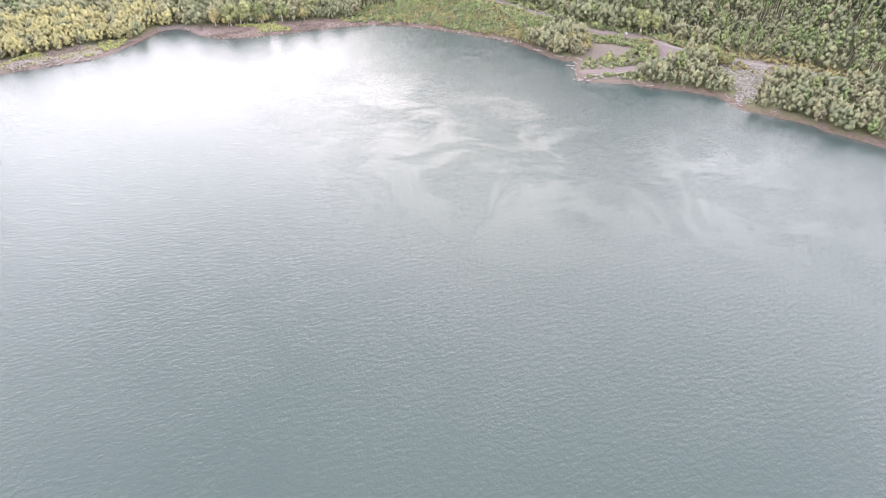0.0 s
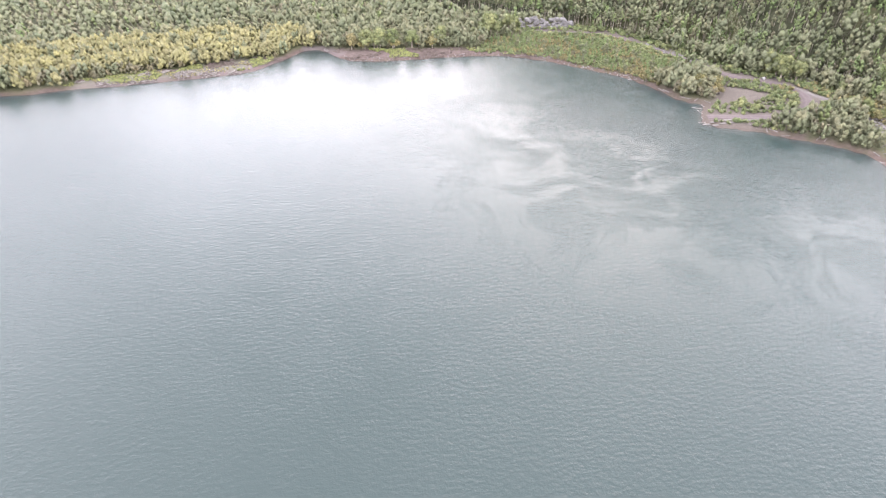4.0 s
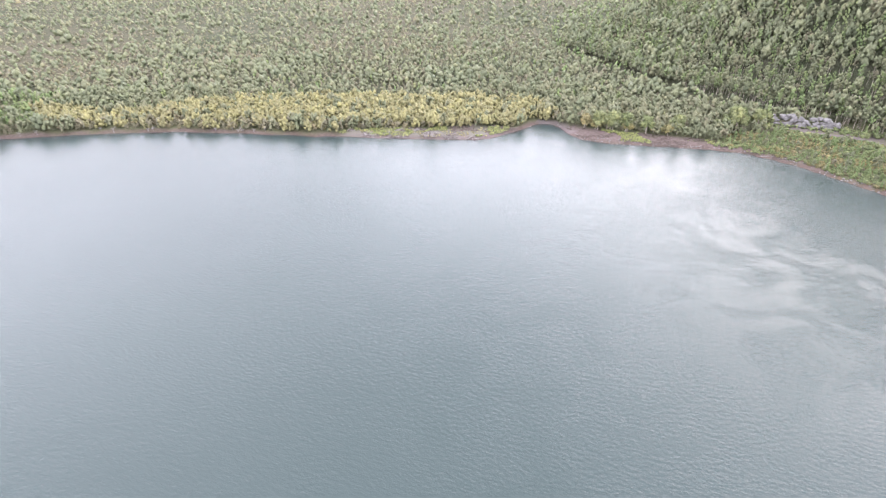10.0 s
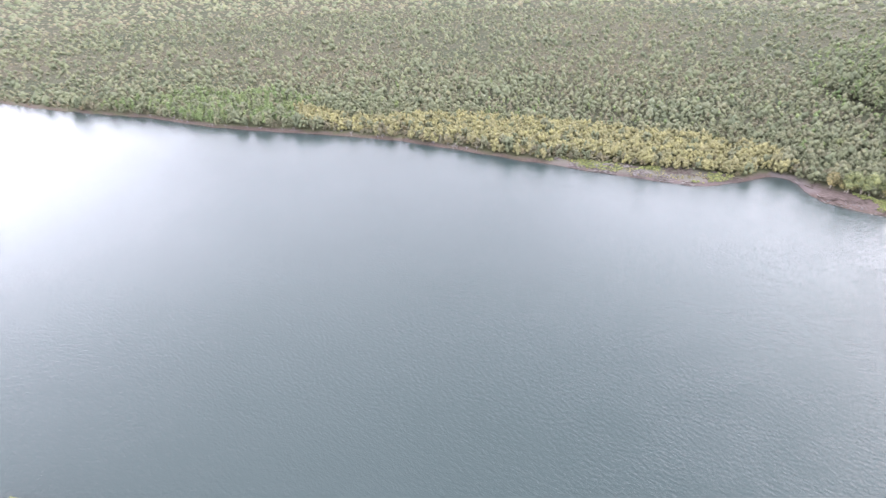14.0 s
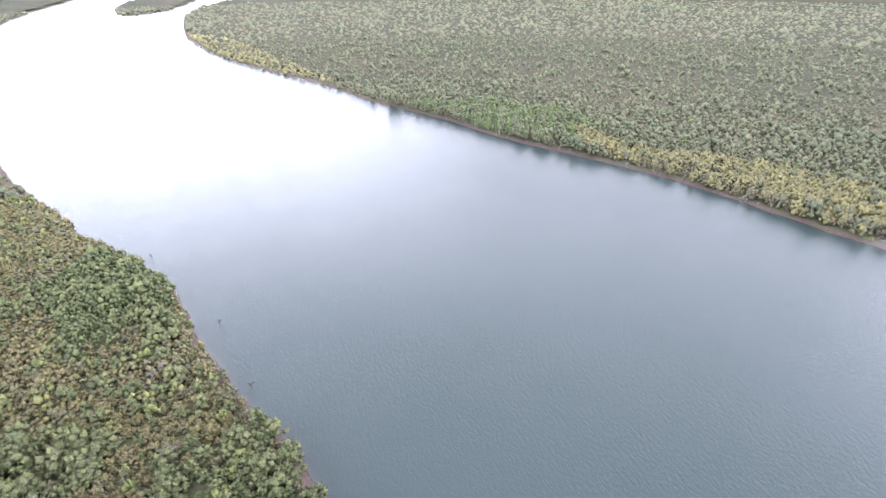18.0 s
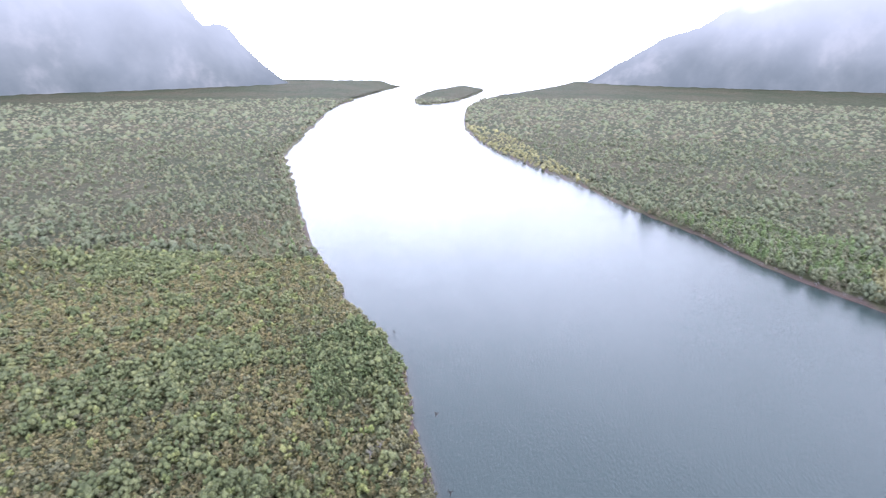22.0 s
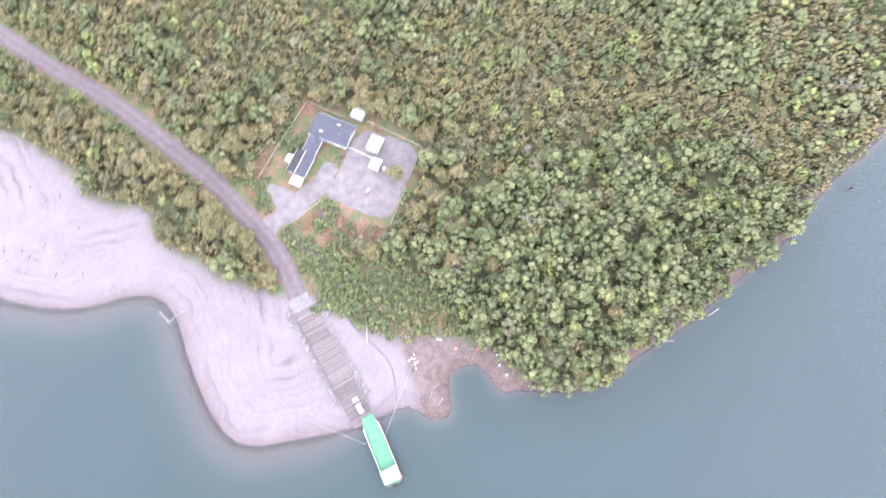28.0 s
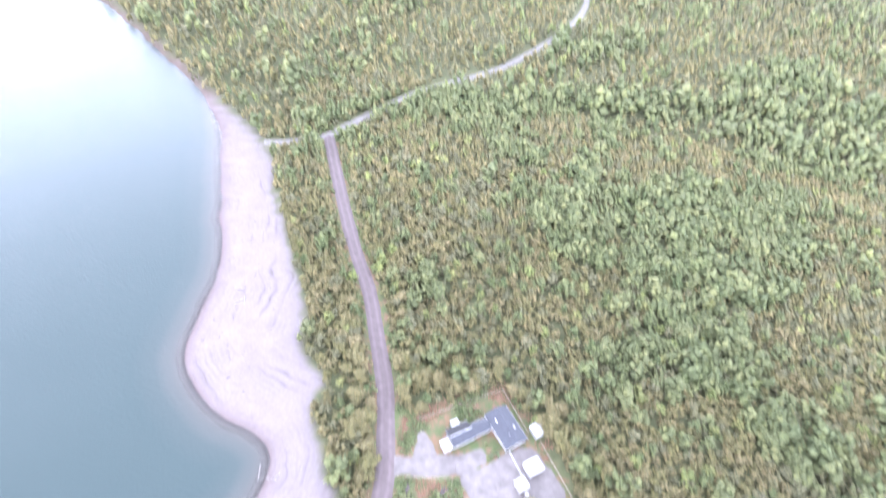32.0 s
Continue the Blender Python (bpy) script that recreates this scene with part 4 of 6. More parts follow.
strip("track", [(-9.8, -60.9), (-14, -54), (-19.0, -45.8), (-21.5, -40.4), (-18.4, -33.0)], 2.4, 0.1, DIRT, "rutted dirt track down to the rill", "track")
patch_of("pavement_yard", YARD, 0.12, GRAVEL, "grey gravel yard around the house", "yard")
patch_of("pavement_drive", DRIVE, 0.08, GRAVEL, "worn gravel driveway off the road", "driveway")

# ---- ferry ramp of timber sleepers ----
RAMP_A, RAMP_B = Vector((-7.0, -36.0, 0)), Vector((-15.2, 7.0, 0))
ramp_dir = (RAMP_B - RAMP_A).normalized()
RAMP_LEN = (RAMP_B - RAMP_A).length
ramp_turn = math.atan2(ramp_dir.y, ramp_dir.x)
SLEEPER, n, l, b = mat("weathered_sleeper", 0.9)
info = n.new("ShaderNodeObjectInfo")
tone = ramp(n, l, info.outputs["Random"], [(0.0, (0.078, 0.058, 0.054)), (0.5, (0.130, 0.104, 0.098)), (1.0, (0.190, 0.158, 0.150))])
grit = ramp(n, l, tex(n, l, 1.5, 6, 0.6, (6, 1, 1)), [(0.3, (0.75, 0.75, 0.75)), (0.7, (1.05, 1.05, 1.05))])
l.new(blend(n, l, 1.0, tone, grit, "MULTIPLY"), b.inputs["Base Color"])
CONCRETE = plain("worn_concrete", (0.125, 0.118, 0.114), 0.9, vary=0.2, scale=0.7)
ROCK = plain("pale_rock", (0.145, 0.135, 0.128), 0.9, vary=0.35, scale=0.8, relief=0.5)
DARKROCK = plain("grey_rock", (0.125, 0.12, 0.118), 0.9, vary=0.4, scale=0.4, relief=0.6)


def ramp_z(s):
    """Height of the ramp s metres from its upper end."""
    k2 = min(1, max(0, s / RAMP_LEN))
    p = RAMP_A + ramp_dir * (k2 * RAMP_LEN)
    return max(gz(p.x, p.y) + 0.22, 1.75 - 2.0 * k2 ** 1.1)


slip = thing("ferry_ramp", Matrix.Identity(4), "sloping ferry ramp of weathered timber sleepers on the beach", "boat ramp", kind="structure")
bed_bm = bmesh.new()
rows = []
for s in np.linspace(0, RAMP_LEN, 24):
    p = RAMP_A + ramp_dir * float(s)
    w = Vector((-ramp_dir.y, ramp_dir.x, 0))
    rows.append([bed_bm.verts.new(p + w * k + Vector((0, 0, ramp_z(s) - h))) for k, h in ((-4.9, 1.6), (-4.0, 0.12), (4.0, 0.12), (4.9, 1.6))])
for r0, r1 in zip(rows, rows[1:]):
    for i in range(3):
        bed_bm.faces.new((r0[i], r0[i + 1], r1[i + 1], r1[i]))
part("ramp_bed", bed_bm, CONCRETE, slip, "rubble and earth bed")
slab_m = Matrix.Translation(RAMP_A + Vector((0, 0, ramp_z(0) - 0.1))) @ Matrix.Rotation(ramp_turn, 4, "Z")
part("slab", box(-2.2, 2.6, -3.5, 3.5, -0.2, 0.14, 0.04, m=slab_m), CONCRETE, slip, "pale concrete slab")
plank_me = None
s, k = 2.9, 0
rng = random.Random(4)
while s < RAMP_LEN:
    if plank_me is None:
        ob = part("sleeper", box(-0.14, 0.14, -3.6, 3.6, -0.1, 0.1, 0.025), SLEEPER, slip)
        plank_me = ob.data
    else:
        ob = new("sleeper", plank_me)
        ob.parent = slip
    ob.matrix_basis = Matrix.Translation(RAMP_A + ramp_dir * s + Vector((0, 0, ramp_z(s) + rng.uniform(-0.03, 0.03)))) @ Matrix.Rotation(ramp_turn + rng.uniform(-0.02, 0.02), 4, "Z") @ Matrix.Rotation(0.045, 4, "Y") @ Matrix.Diagonal((rng.uniform(0.8, 1.15), rng.uniform(0.94, 1.03), 1, 1))
    s += rng.uniform(0.46, 0.66)
for side2 in (-1, 1):
    kerb = bmesh.new()
    for i in range(13):
        s0, s1 = i * RAMP_LEN / 13 + 0.1, (i + 1) * RAMP_LEN / 13 - 0.1
        w = Vector((-ramp_dir.y, ramp_dir.x, 0)) * 3.75 * side2
        tube(RAMP_A + ramp_dir * s0 + w + Vector((0, 0, ramp_z(s0) + 0.2)), RAMP_A + ramp_dir * s1 + w + Vector((0, 0, ramp_z(s1) + 0.2)), 0.13, 0.11, 6, kerb)
    part("kerb_log", kerb, SLEEPER, slip, "line of edging logs")

edging = thing("stone_edging", Matrix.Identity(4), "pale boulders piled along both sides of the ramp", "boulders", kind="structure")
stones = [part("stone", boulder(300 + k2), ROCK, edging) for k2 in range(5)]
stone_me = [o.data for o in stones]
for k2 in range(250):
    side2 = -1 if k2 % 2 else 1
    s = rng.uniform(1.0, RAMP_LEN * 0.86)
    off = 4.2 + abs(rng.gauss(0, 0.9))
    p = RAMP_A + ramp_dir * s + Vector((-ramp_dir.y, ramp_dir.x, 0)) * off * side2
    ob = stones[k2] if k2 < 5 else new("stone", stone_me[k2 % 5])
    ob.parent = edging
    size = rng.uniform(0.18, 0.55) if rng.random() < 0.85 else rng.uniform(0.5, 0.8)
    ob.matrix_basis = Matrix.Translation((p.x, p.y, gz(p.x, p.y) + size * 0.25)) @ Euler((rng.uniform(-0.4, 0.4), rng.uniform(-0.4, 0.4), rng.uniform(0, 6.28))).to_matrix().to_4x4() @ Matrix.Scale(size, 4)

# ---- ferry ----
GREEN = plain("green_deck_paint", (0.050, 0.175, 0.082), 0.55, vary=0.12, scale=0.5)
WHITE = plain("white_paint", (0.30, 0.30, 0.30), 0.5, vary=0.1, scale=0.8)
CREAM = plain("cream_paint", (0.27, 0.265, 0.20), 0.5, vary=0.12, scale=0.8)
REDHULL = plain("red_brown_hull", (0.16, 0.05, 0.045), 0.6, vary=0.25, scale=0.8)
STEEL = plain("grey_steel", (0.15, 0.15, 0.15), 0.45, 0.4, vary=0.25, scale=2.0)
RUBBER = plain("black_rubber", (0.02, 0.02, 0.022), 0.8, vary=0.2)
GLASS = plain("dark_glass", (0.02, 0.025, 0.03), 0.08, vary=0.05, relief=0.0)
ferry_m = Matrix.Translation((-16.4, 6.2, 0)) @ Matrix.Rotation(math.atan2(28.0 - 6.2, -18.3 + 16.4), 4, "Z")
ferry = thing("car_ferry", ferry_m, "small car ferry with green deck moored at the timber ramp", "ferry")
HULL = [(1.2, -2.2), (3.0, -2.75), (20.3, -2.75), (21.2, -2.2), (21.2, 2.2), (20.3, 2.75), (3.0, 2.75), (1.2, 2.2)]
part("hull", prism(HULL, -0.8, 0.72), REDHULL, ferry, "red-brown steel hull")
part("deck", prism([(1.0, -2.15), (3.0, -2.5), (16.3, -2.5), (16.3, 2.5), (3.0, 2.5), (1.0, 2.15)], 0.722, 0.78), GREEN, ferry, "bright green painted deck")
for sd in (-1, 1):
    bw = box(3.0, 20.2, sd * 2.62 - 0.09, sd * 2.62 + 0.09, 0.72, 1.65, 0.02)
    bul = part("bulwark", bw, WHITE, ferry, "white bulwark")
    part("rub_rail", box(2.8, 20.4, sd * 2.78 - 0.07, sd * 2.78 + 0.07, 0.45, 0.66, 0.02), REDHULL, bul, "red rubbing strake")
    for q2 in range(9):
        part("stanchion", box(4.0 + q2 * 1.9, 4.14 + q2 * 1.9, sd * 2.49 - 0.06, sd * 2.49 + 0.06, 0.78, 1.6), WHITE, bul)
    part("bow_post", box(2.6, 4.6, sd * 2.45 - 0.28, sd * 2.45 + 0.28, 0.78, 2.05, 0.08), WHITE, ferry, "white winch housing")
    part("fender", tube((6.0, sd * 2.95, 0.55), (7.2, sd * 2.95, 0.55), 0.2, 0.2, 8), RUBBER, ferry)
part("bow_ramp", box(-1.6, 1.35, -1.9, 1.9, -0.08, 0.06, 0.02, m=Matrix.Rotation(-0.22, 4, "Y") @ Matrix.Translation((-0.1, 0, 0.44))), GREEN, ferry, "lowered green loading flap")
for sd in (-1, 1):
    part("ramp_arm", tube((-1.0, sd * 1.95, 0.2), (2.8, sd * 2.3, 1.9), 0.06), STEEL, ferry)
part("deck_seam", box(5.6, 5.75, -2.45, 2.45, 0.784, 0.80), STEEL, ferry)
cab = part("deckhouse", box(16.6, 19.9, -2.35, 2.35, 0.78, 3.0, 0.05), WHITE, ferry, "white deckhouse")
part("roof", box(16.2, 20.2, -2.75, 2.75, 3.0, 3.14, 0.04), CREAM, cab, "cream flat roof")
for q2 in (-1.5, -0.5, 0.5, 1.5):
    part("window", box(16.56, 16.602, q2 - 0.4, q2 + 0.4, 1.9, 2.6), GLASS, cab)
part("mast", tube((18.6, 1.3, 3.14), (18.6, 1.3, 5.4), 0.05, 0.03), WHITE, cab)
part("roof_hatch", box(17.2, 18.1, -1.6, -0.7, 3.14, 3.32, 0.03), WHITE, cab)
part("stern_deck", prism([(19.95, -2.3), (21.1, -2.0), (21.1, 2.0), (19.95, 2.3)], 0.722, 0.78), GREEN, ferry)
for sd in (-0.9, 0.9):
    eng = part("outboard", box(21.2, 22.0, sd - 0.35, sd + 0.35, 0.4, 1.5, 0.12), RUBBER, ferry, "dark grey outboard engine")
    part("leg", box(21.4, 21.7, sd - 0.12, sd + 0.12, -0.6, 0.4), STEEL, eng)
part("stern_rail", tube((21.1, -2.0, 1.6), (21.1, 2.0, 1.6), 0.04), WHITE, ferry)
for q2 in (-2.0, -0.7, 0.7, 2.0):
    part("rail_post", tube((21.1, q2, 0.72), (21.1, q2, 1.6), 0.035), WHITE, ferry)

# ---- car on the ramp ----
truck_m = Matrix.Translation((-14.9, 1.6, ramp_z((Vector((-14.9, 1.6, 0)) - RAMP_A).dot(ramp_dir)) + 0.1)) @ Matrix.Rotation(ramp_turn, 4, "Z") @ Matrix.Rotation(0.045, 4, "Y")
truck = thing("car", truck_m, "white estate car waiting on the timber ramp", "car")
# it faces up the road
truck.matrix_basis = truck_m @ Matrix.Rotation(math.pi, 4, "Z")
side_bm = prism([(-2.65, 0.45), (-2.62, 1.02), (-0.75, 1.06), (0.95, 1.08), (2.45, 0.98), (2.62, 0.75), (2.62, 0.42)], -0.9, 0.9, m=Matrix.Rotation(math.pi / 2, 4, "X"))
bmesh.ops.bevel(side_bm, geom=side_bm.edges[:], offset=0.05, segments=1, affect="EDGES")
body = part("body", side_bm, WHITE, truck, "white body")
cab_bm = bmesh.new()
lo = [cab_bm.verts.new(p) for p in ((-2.5, -0.86, 1.03), (1.25, -0.86, 1.05), (1.25, 0.86, 1.05), (-2.5, 0.86, 1.03))]
hi = [cab_bm.verts.new(p) for p in ((-2.35, -0.7, 1.75), (0.45, -0.7, 1.77), (0.45, 0.7, 1.77), (-2.35, 0.7, 1.75))]
for i in range(4):
    cab_bm.faces.new((lo[i], lo[(i + 1) % 4], hi[(i + 1) % 4], hi[i]))
part("glasshouse", cab_bm, GLASS, truck, "dark side and front windows")
part("cab_roof", box(-2.42, 0.5, -0.76, 0.76, 1.74, 1.83, 0.05), WHITE, truck, "white roof")
part("bonnet_vent", box(1.3, 2.3, -0.7, 0.7, 1.02, 1.06, 0.02), WHITE, truck)
for sx in (-1.65, 1.65):
    for sy in (-0.82, 0.82):
        tyre = part("wheel", tube((sx, sy - 0.12, 0.38), (sx, sy + 0.12, 0.38), 0.38, 0.38, 14), RUBBER, truck)
        part("rim", tube((sx, sy - 0.13, 0.38), (sx, sy + 0.13, 0.38), 0.22, 0.22, 10), STEEL, tyre)
for sy in (-0.65, 0.65):
    part("headlight", box(2.56, 2.64, sy - 0.17, sy + 0.17, 0.72, 0.88, 0.02), CREAM, truck)
    part("tail_light", box(-2.67, -2.6, sy * 1.2 - 0.08, sy * 1.2 + 0.08, 0.7, 0.98), REDHULL, truck)
part("front_bumper", box(2.58, 2.72, -0.85, 0.85, 0.42, 0.62, 0.03), STEEL, truck)
part("rear_bumper", box(-2.75, -2.62, -0.85, 0.85, 0.42, 0.58, 0.03), STEEL, truck)

# mooring lines
ROPE = plain("pale_rope", (0.2, 0.2, 0.2), 0.8)


def cable(name, a, b2, sag, r, material, label):
    a, b2 = Vector(a), Vector(b2)
    bm = bmesh.new()
    pts = [a.lerp(b2, k2 / 10) - Vector((0, 0, sag * 4 * (k2 / 10) * (1 - k2 / 10))) for k2 in range(11)]
    for p, q2 in zip(pts, pts[1:]):
        tube(p, q2, r, r, 5, bm)
    return tagged(part(name, bm, material), label, "cable")


cable("mooring_line", (-13.7, 13.5, 1.6), (4.5, -2.0, gz(4.5, -2.0) + 0.05), 0.5, 0.05, ROPE, "pale mooring line from the ferry to the sandbar")
cable("mooring_line", (4.5, -2.0, gz(4.5, -2) + 0.06), (9.5, -12.5, gz(9.5, -12.5) + 0.06), 0.0, 0.05, ROPE, "pale mooring line lying on the sand")
cable("mooring_line", (-19.5, 13.5, 1.6), (-36.0, -5.5, gz(-36, -5.5) + 0.4), 0.5, 0.05, ROPE, "pale mooring line from the ferry to the mudbank")

# ---- house and sheds ----
ROOF, n, l, b = mat("slate_metal_roof", 0.55, 0.0)
wv = n.new("ShaderNodeTexWave")
wv.inputs["Scale"].default_value = 1.3
co = n.new("ShaderNodeTexCoord")
l.new(co.outputs["Object"], wv.inputs["Vector"])
l.new(ramp(n, l, tex(n, l, 0.8, 6), [(0.3, (0.016, 0.018, 0.026)), (0.7, (0.027, 0.030, 0.041))]), b.inputs["Base Color"])
bump(n, l, b, wv.outputs[0], 0.5, 0.03)
SIDING = plain("white_siding", (0.28, 0.28, 0.28), 0.6, vary=0.1, scale=1.2)
TIN = plain("white_roof_sheet", (0.30, 0.30, 0.30), 0.5, 0.1, vary=0.1, scale=0.8)
BLACKROOF = plain("black_roof_felt", (0.018, 0.018, 0.02), 0.85, vary=0.3)
WOOD = plain("grey_boards", (0.13, 0.115, 0.10), 0.9, vary=0.35, scale=1.5)


def building(name, centre, turn, L, W, wall_h, rise, material, label, back=None, windows=True, ridge=True, eave=0.45):
    """Walls with windows and a door, and a gabled (or sloping) roof in two slopes with a ridge cap. The long side runs along the local x."""
    x, y = centre
    h = thing(name, Matrix.Translation((x, y, gz(x, y) + 0.05)) @ Matrix.Rotation(radians(turn), 4, "Z"), label, "house" if L > 6 else "shed")
    l2, w2 = L / 2 - eave, W / 2 - eave
    wb = bmesh.new()
    sec = [(-w2, 0), (w2, 0), (w2, wall_h), (0, wall_h + rise * w2 / (W / 2)), (-w2, wall_h)] if rise > 0 else [(-w2, 0), (w2, 0), (w2, wall_h), (-w2, wall_h)]
    a = [wb.verts.new((-l2, p, q2)) for p, q2 in sec]
    c2 = [wb.verts.new((l2, p, q2)) for p, q2 in sec]
    for i in range(len(sec)):
        wb.faces.new((a[i], a[(i + 1) % len(sec)], c2[(i + 1) % len(sec)], c2[i]))
    wb.faces.new(a)
    wb.faces.new(c2)
    wall = part("wall", wb, SIDING, h, "white clapboard walls")
    if windows:
        for sd in (-1, 1):
            for q2 in range(max(1, int(L // 3.4))):
                wx = -l2 + (q2 + 0.5) * 2 * l2 / max(1, int(L // 3.4))
                fr = part("window", box(wx - 0.6, wx + 0.6, sd * w2 - 0.05, sd * w2 + 0.05, 0.95, 2.05), WHITE, wall, "white framed window")
                part("pane", box(wx - 0.5, wx + 0.5, sd * (w2 + 0.055) - 0.01, sd * (w2 + 0.055) + 0.01, 1.05, 1.95), GLASS, fr)
        dr = part("door", box(-0.45, 0.45, w2 - 0.04, w2 + 0.06, 0.02, 2.05), WOOD, wall, "grey wooden door")
    for sd in (-1, 1):
        rb = bmesh.new()
        top = wall_h + rise
        v = [(-L / 2, sd * W / 2, wall_h - 0.08), (L / 2, sd * W / 2, wall_h - 0.08), (L / 2, 0, top), (-L / 2, 0, top)]
        lo2 = [rb.verts.new(p) for p in v]
        hi2 = [rb.verts.new((p[0], p[1], p[2] + 0.12)) for p in v]
        for i in range(4):
            rb.faces.new((lo2[i], lo2[(i + 1) % 4], hi2[(i + 1) % 4], hi2[i]))
        rb.faces.new(hi2)
        rb.faces.new(lo2[::-1])
        rf = part("roof", rb, back if (back and sd > 0) else material, h)
        if L > 6:
            part("gutter", box(-L / 2, L / 2, sd * (W / 2 + 0.06) - 0.07, sd * (W / 2 + 0.06) + 0.07, wall_h - 0.16, wall_h - 0.02), WHITE, rf, "white gutter")
    if ridge:
        part("ridge_cap", box(-L / 2, L / 2, -0.16, 0.16, wall_h + rise + 0.08, wall_h + rise + 0.19, 0.03), TIN if back else ROOF, h)
    return h


main = building("house", (-35.4, -92.0), 138.3, 14.8, 9.2, 2.7, 1.7, ROOF, "white clapboard house with dark slate-blue metal roof")
for px2, py2 in ((-3.2, -2.4), (1.6, 2.2)):
    part("roof_light", box(px2 - 0.75, px2 + 0.75, py2 - 0.22, py2 + 0.22, 3.25, 3.9, 0.03), TIN, main, "white roof vent")
part("chimney", tube((3.5, -1.2, 3.6), (3.5, -1.2, 5.0), 0.14, 0.14, 8), STEEL, main)
building("house", (-26.9, -88.6), 228, 6.7, 4.9, 2.5, 0.7, ROOF, "low connecting wing with slate-blue metal roof")
building("house", (-21.2, -83.2), 228, 8.9, 6.9, 2.6, 1.0, ROOF, "small white house with split black and slate roof", back=BLACKROOF)
building("porch", (-17.9, -77.5), 228, 3.6, 4.2, 2.3, 0.15, TIN, "white-roofed porch at the end of the small house", ridge=False)
building("shed", (-18.0, -86.6), 228, 3.0, 2.7, 2.0, 0.12, TIN, "small white-roofed store behind the house", windows=False, ridge=False, eave=0.2)
building("shed", (-46.4, -96.0), 138.3, 4.7, 4.8, 2.2, 0.3, TIN, "white-roofed garden shed by the fence", windows=False, ridge=False, eave=0.3)
building("shed", (-48.1, -82.1), 138.3, 4.9, 6.2, 2.3, 0.3, TIN, "large white-roofed shed in the gravel yard", windows=False, ridge=False, eave=0.3)
building("shed", (-45.8, -74.6), 138.3, 3.9, 4.2, 2.3, 0.25, TIN, "small white-roofed cabin in the gravel yard", windows=False, ridge=False, eave=0.3)
tank = thing("water_tank", Matrix.Translation((-48.3, -72.3, gz(-48.3, -72.3))), "small white water tank beside the cabin", "tank")
part("drum", tube((0, 0, 0.1), (0, 0, 1.5), 0.75, 0.72, 14), WHITE, tank)
part("lid", tube((0, 0, 1.5), (0, 0, 1.6), 0.4, 0.36, 12), WHITE, tank)
cable("overhead_cable", (-23.5, -71.8, 4.6), (-43.4, -89.2, 3.4), 0.35, 0.03, ROPE, "thin overhead cable from pole to house")
pole = tagged(part("utility_pole", tube((-23.5, -71.8, gz(-23.5, -71.8)), (-23.5, -71.8, 5.2), 0.11, 0.08), WOOD), "grey wooden utility pole at the yard entrance", "pole")
walkway = thing("walkway", Matrix.Translation((-42.1, -81.7, gz(-42, -81) + 0.16)) @ Matrix.Rotation(math.atan2(6.8, -6.5), 4, "Z"), "pale plank walkway laid across the gravel", "walkway")
for q2 in range(12):
    part("board", box(-4.6 + q2 * 0.78, -3.9 + q2 * 0.78, -0.22, 0.22, 0, 0.05), TIN, walkway)

# fences


def fence(points, label):
    f = thing("fence", Matrix.Identity(4), label, "fence")
    post_me = None
    for (x0, y0), (x1, y1) in zip(points, points[1:]):
        run = math.hypot(x1 - x0, y1 - y0)
        k2 = max(1, round(run / 2.6))
        turn = math.atan2(y1 - y0, x1 - x0)
        for i in range(k2 + 1):
            px2, py2 = x0 + (x1 - x0) * i / k2, y0 + (y1 - y0) * i / k2
            if post_me is None:
                o = part("post", tube((0, 0, -0.3), (0, 0, 1.3), 0.09, 0.075, 6), PALEWOOD, f)
                post_me = o.data
            else:
                o = new("post", post_me)
                o.parent = f
            o.matrix_basis = Matrix.Translation((px2, py2, gz(px2, py2))) @ Euler((rng.uniform(-0.05, 0.05), rng.uniform(-0.05, 0.05), 0)).to_matrix().to_4x4()
        for i in range(k2):
            ax, ay = x0 + (x1 - x0) * i / k2, y0 + (y1 - y0) * i / k2
            bx, by = x0 + (x1 - x0) * (i + 1) / k2, y0 + (y1 - y0) * (i + 1) / k2
            for hz in (0.55, 1.1):
                part("rail", tube((ax, ay, gz(ax, ay) + hz), (bx, by, gz(bx, by) + hz), 0.06, 0.06, 5), PALEWOOD, f)


PALEWOOD = plain("pale_weathered_wood", (0.24, 0.205, 0.165), 0.9, vary=0.25, scale=2.0)
fence([(-5.2, -83.3), (-17.5, -95.5), (-30.2, -107.5), (-43.6, -94.1)], "pale wooden post and rail fence behind the house")
fence([(-48.5, -92.5), (-63.9, -76.1)], "pale wooden post and rail fence along the yard")
fence([(-63.9, -76.1), (-56.0, -67.0), (-43.8, -52.0)], "weathered post and rail fence at the forest edge")
fence([(-9.0, -62.6), (-17.0, -65.6), (-23.8, -68.2), (-24.4, -64.5)], "short pale fence beside the driveway")
part_kerb = part("kerb", tube((-62.9, -74.6, 1.8), (-50.0, -61.0, 1.8), 0.22, 0.2, 6), WOOD)
tagged(part_kerb, "dark log laid along the yard's edge", "log")

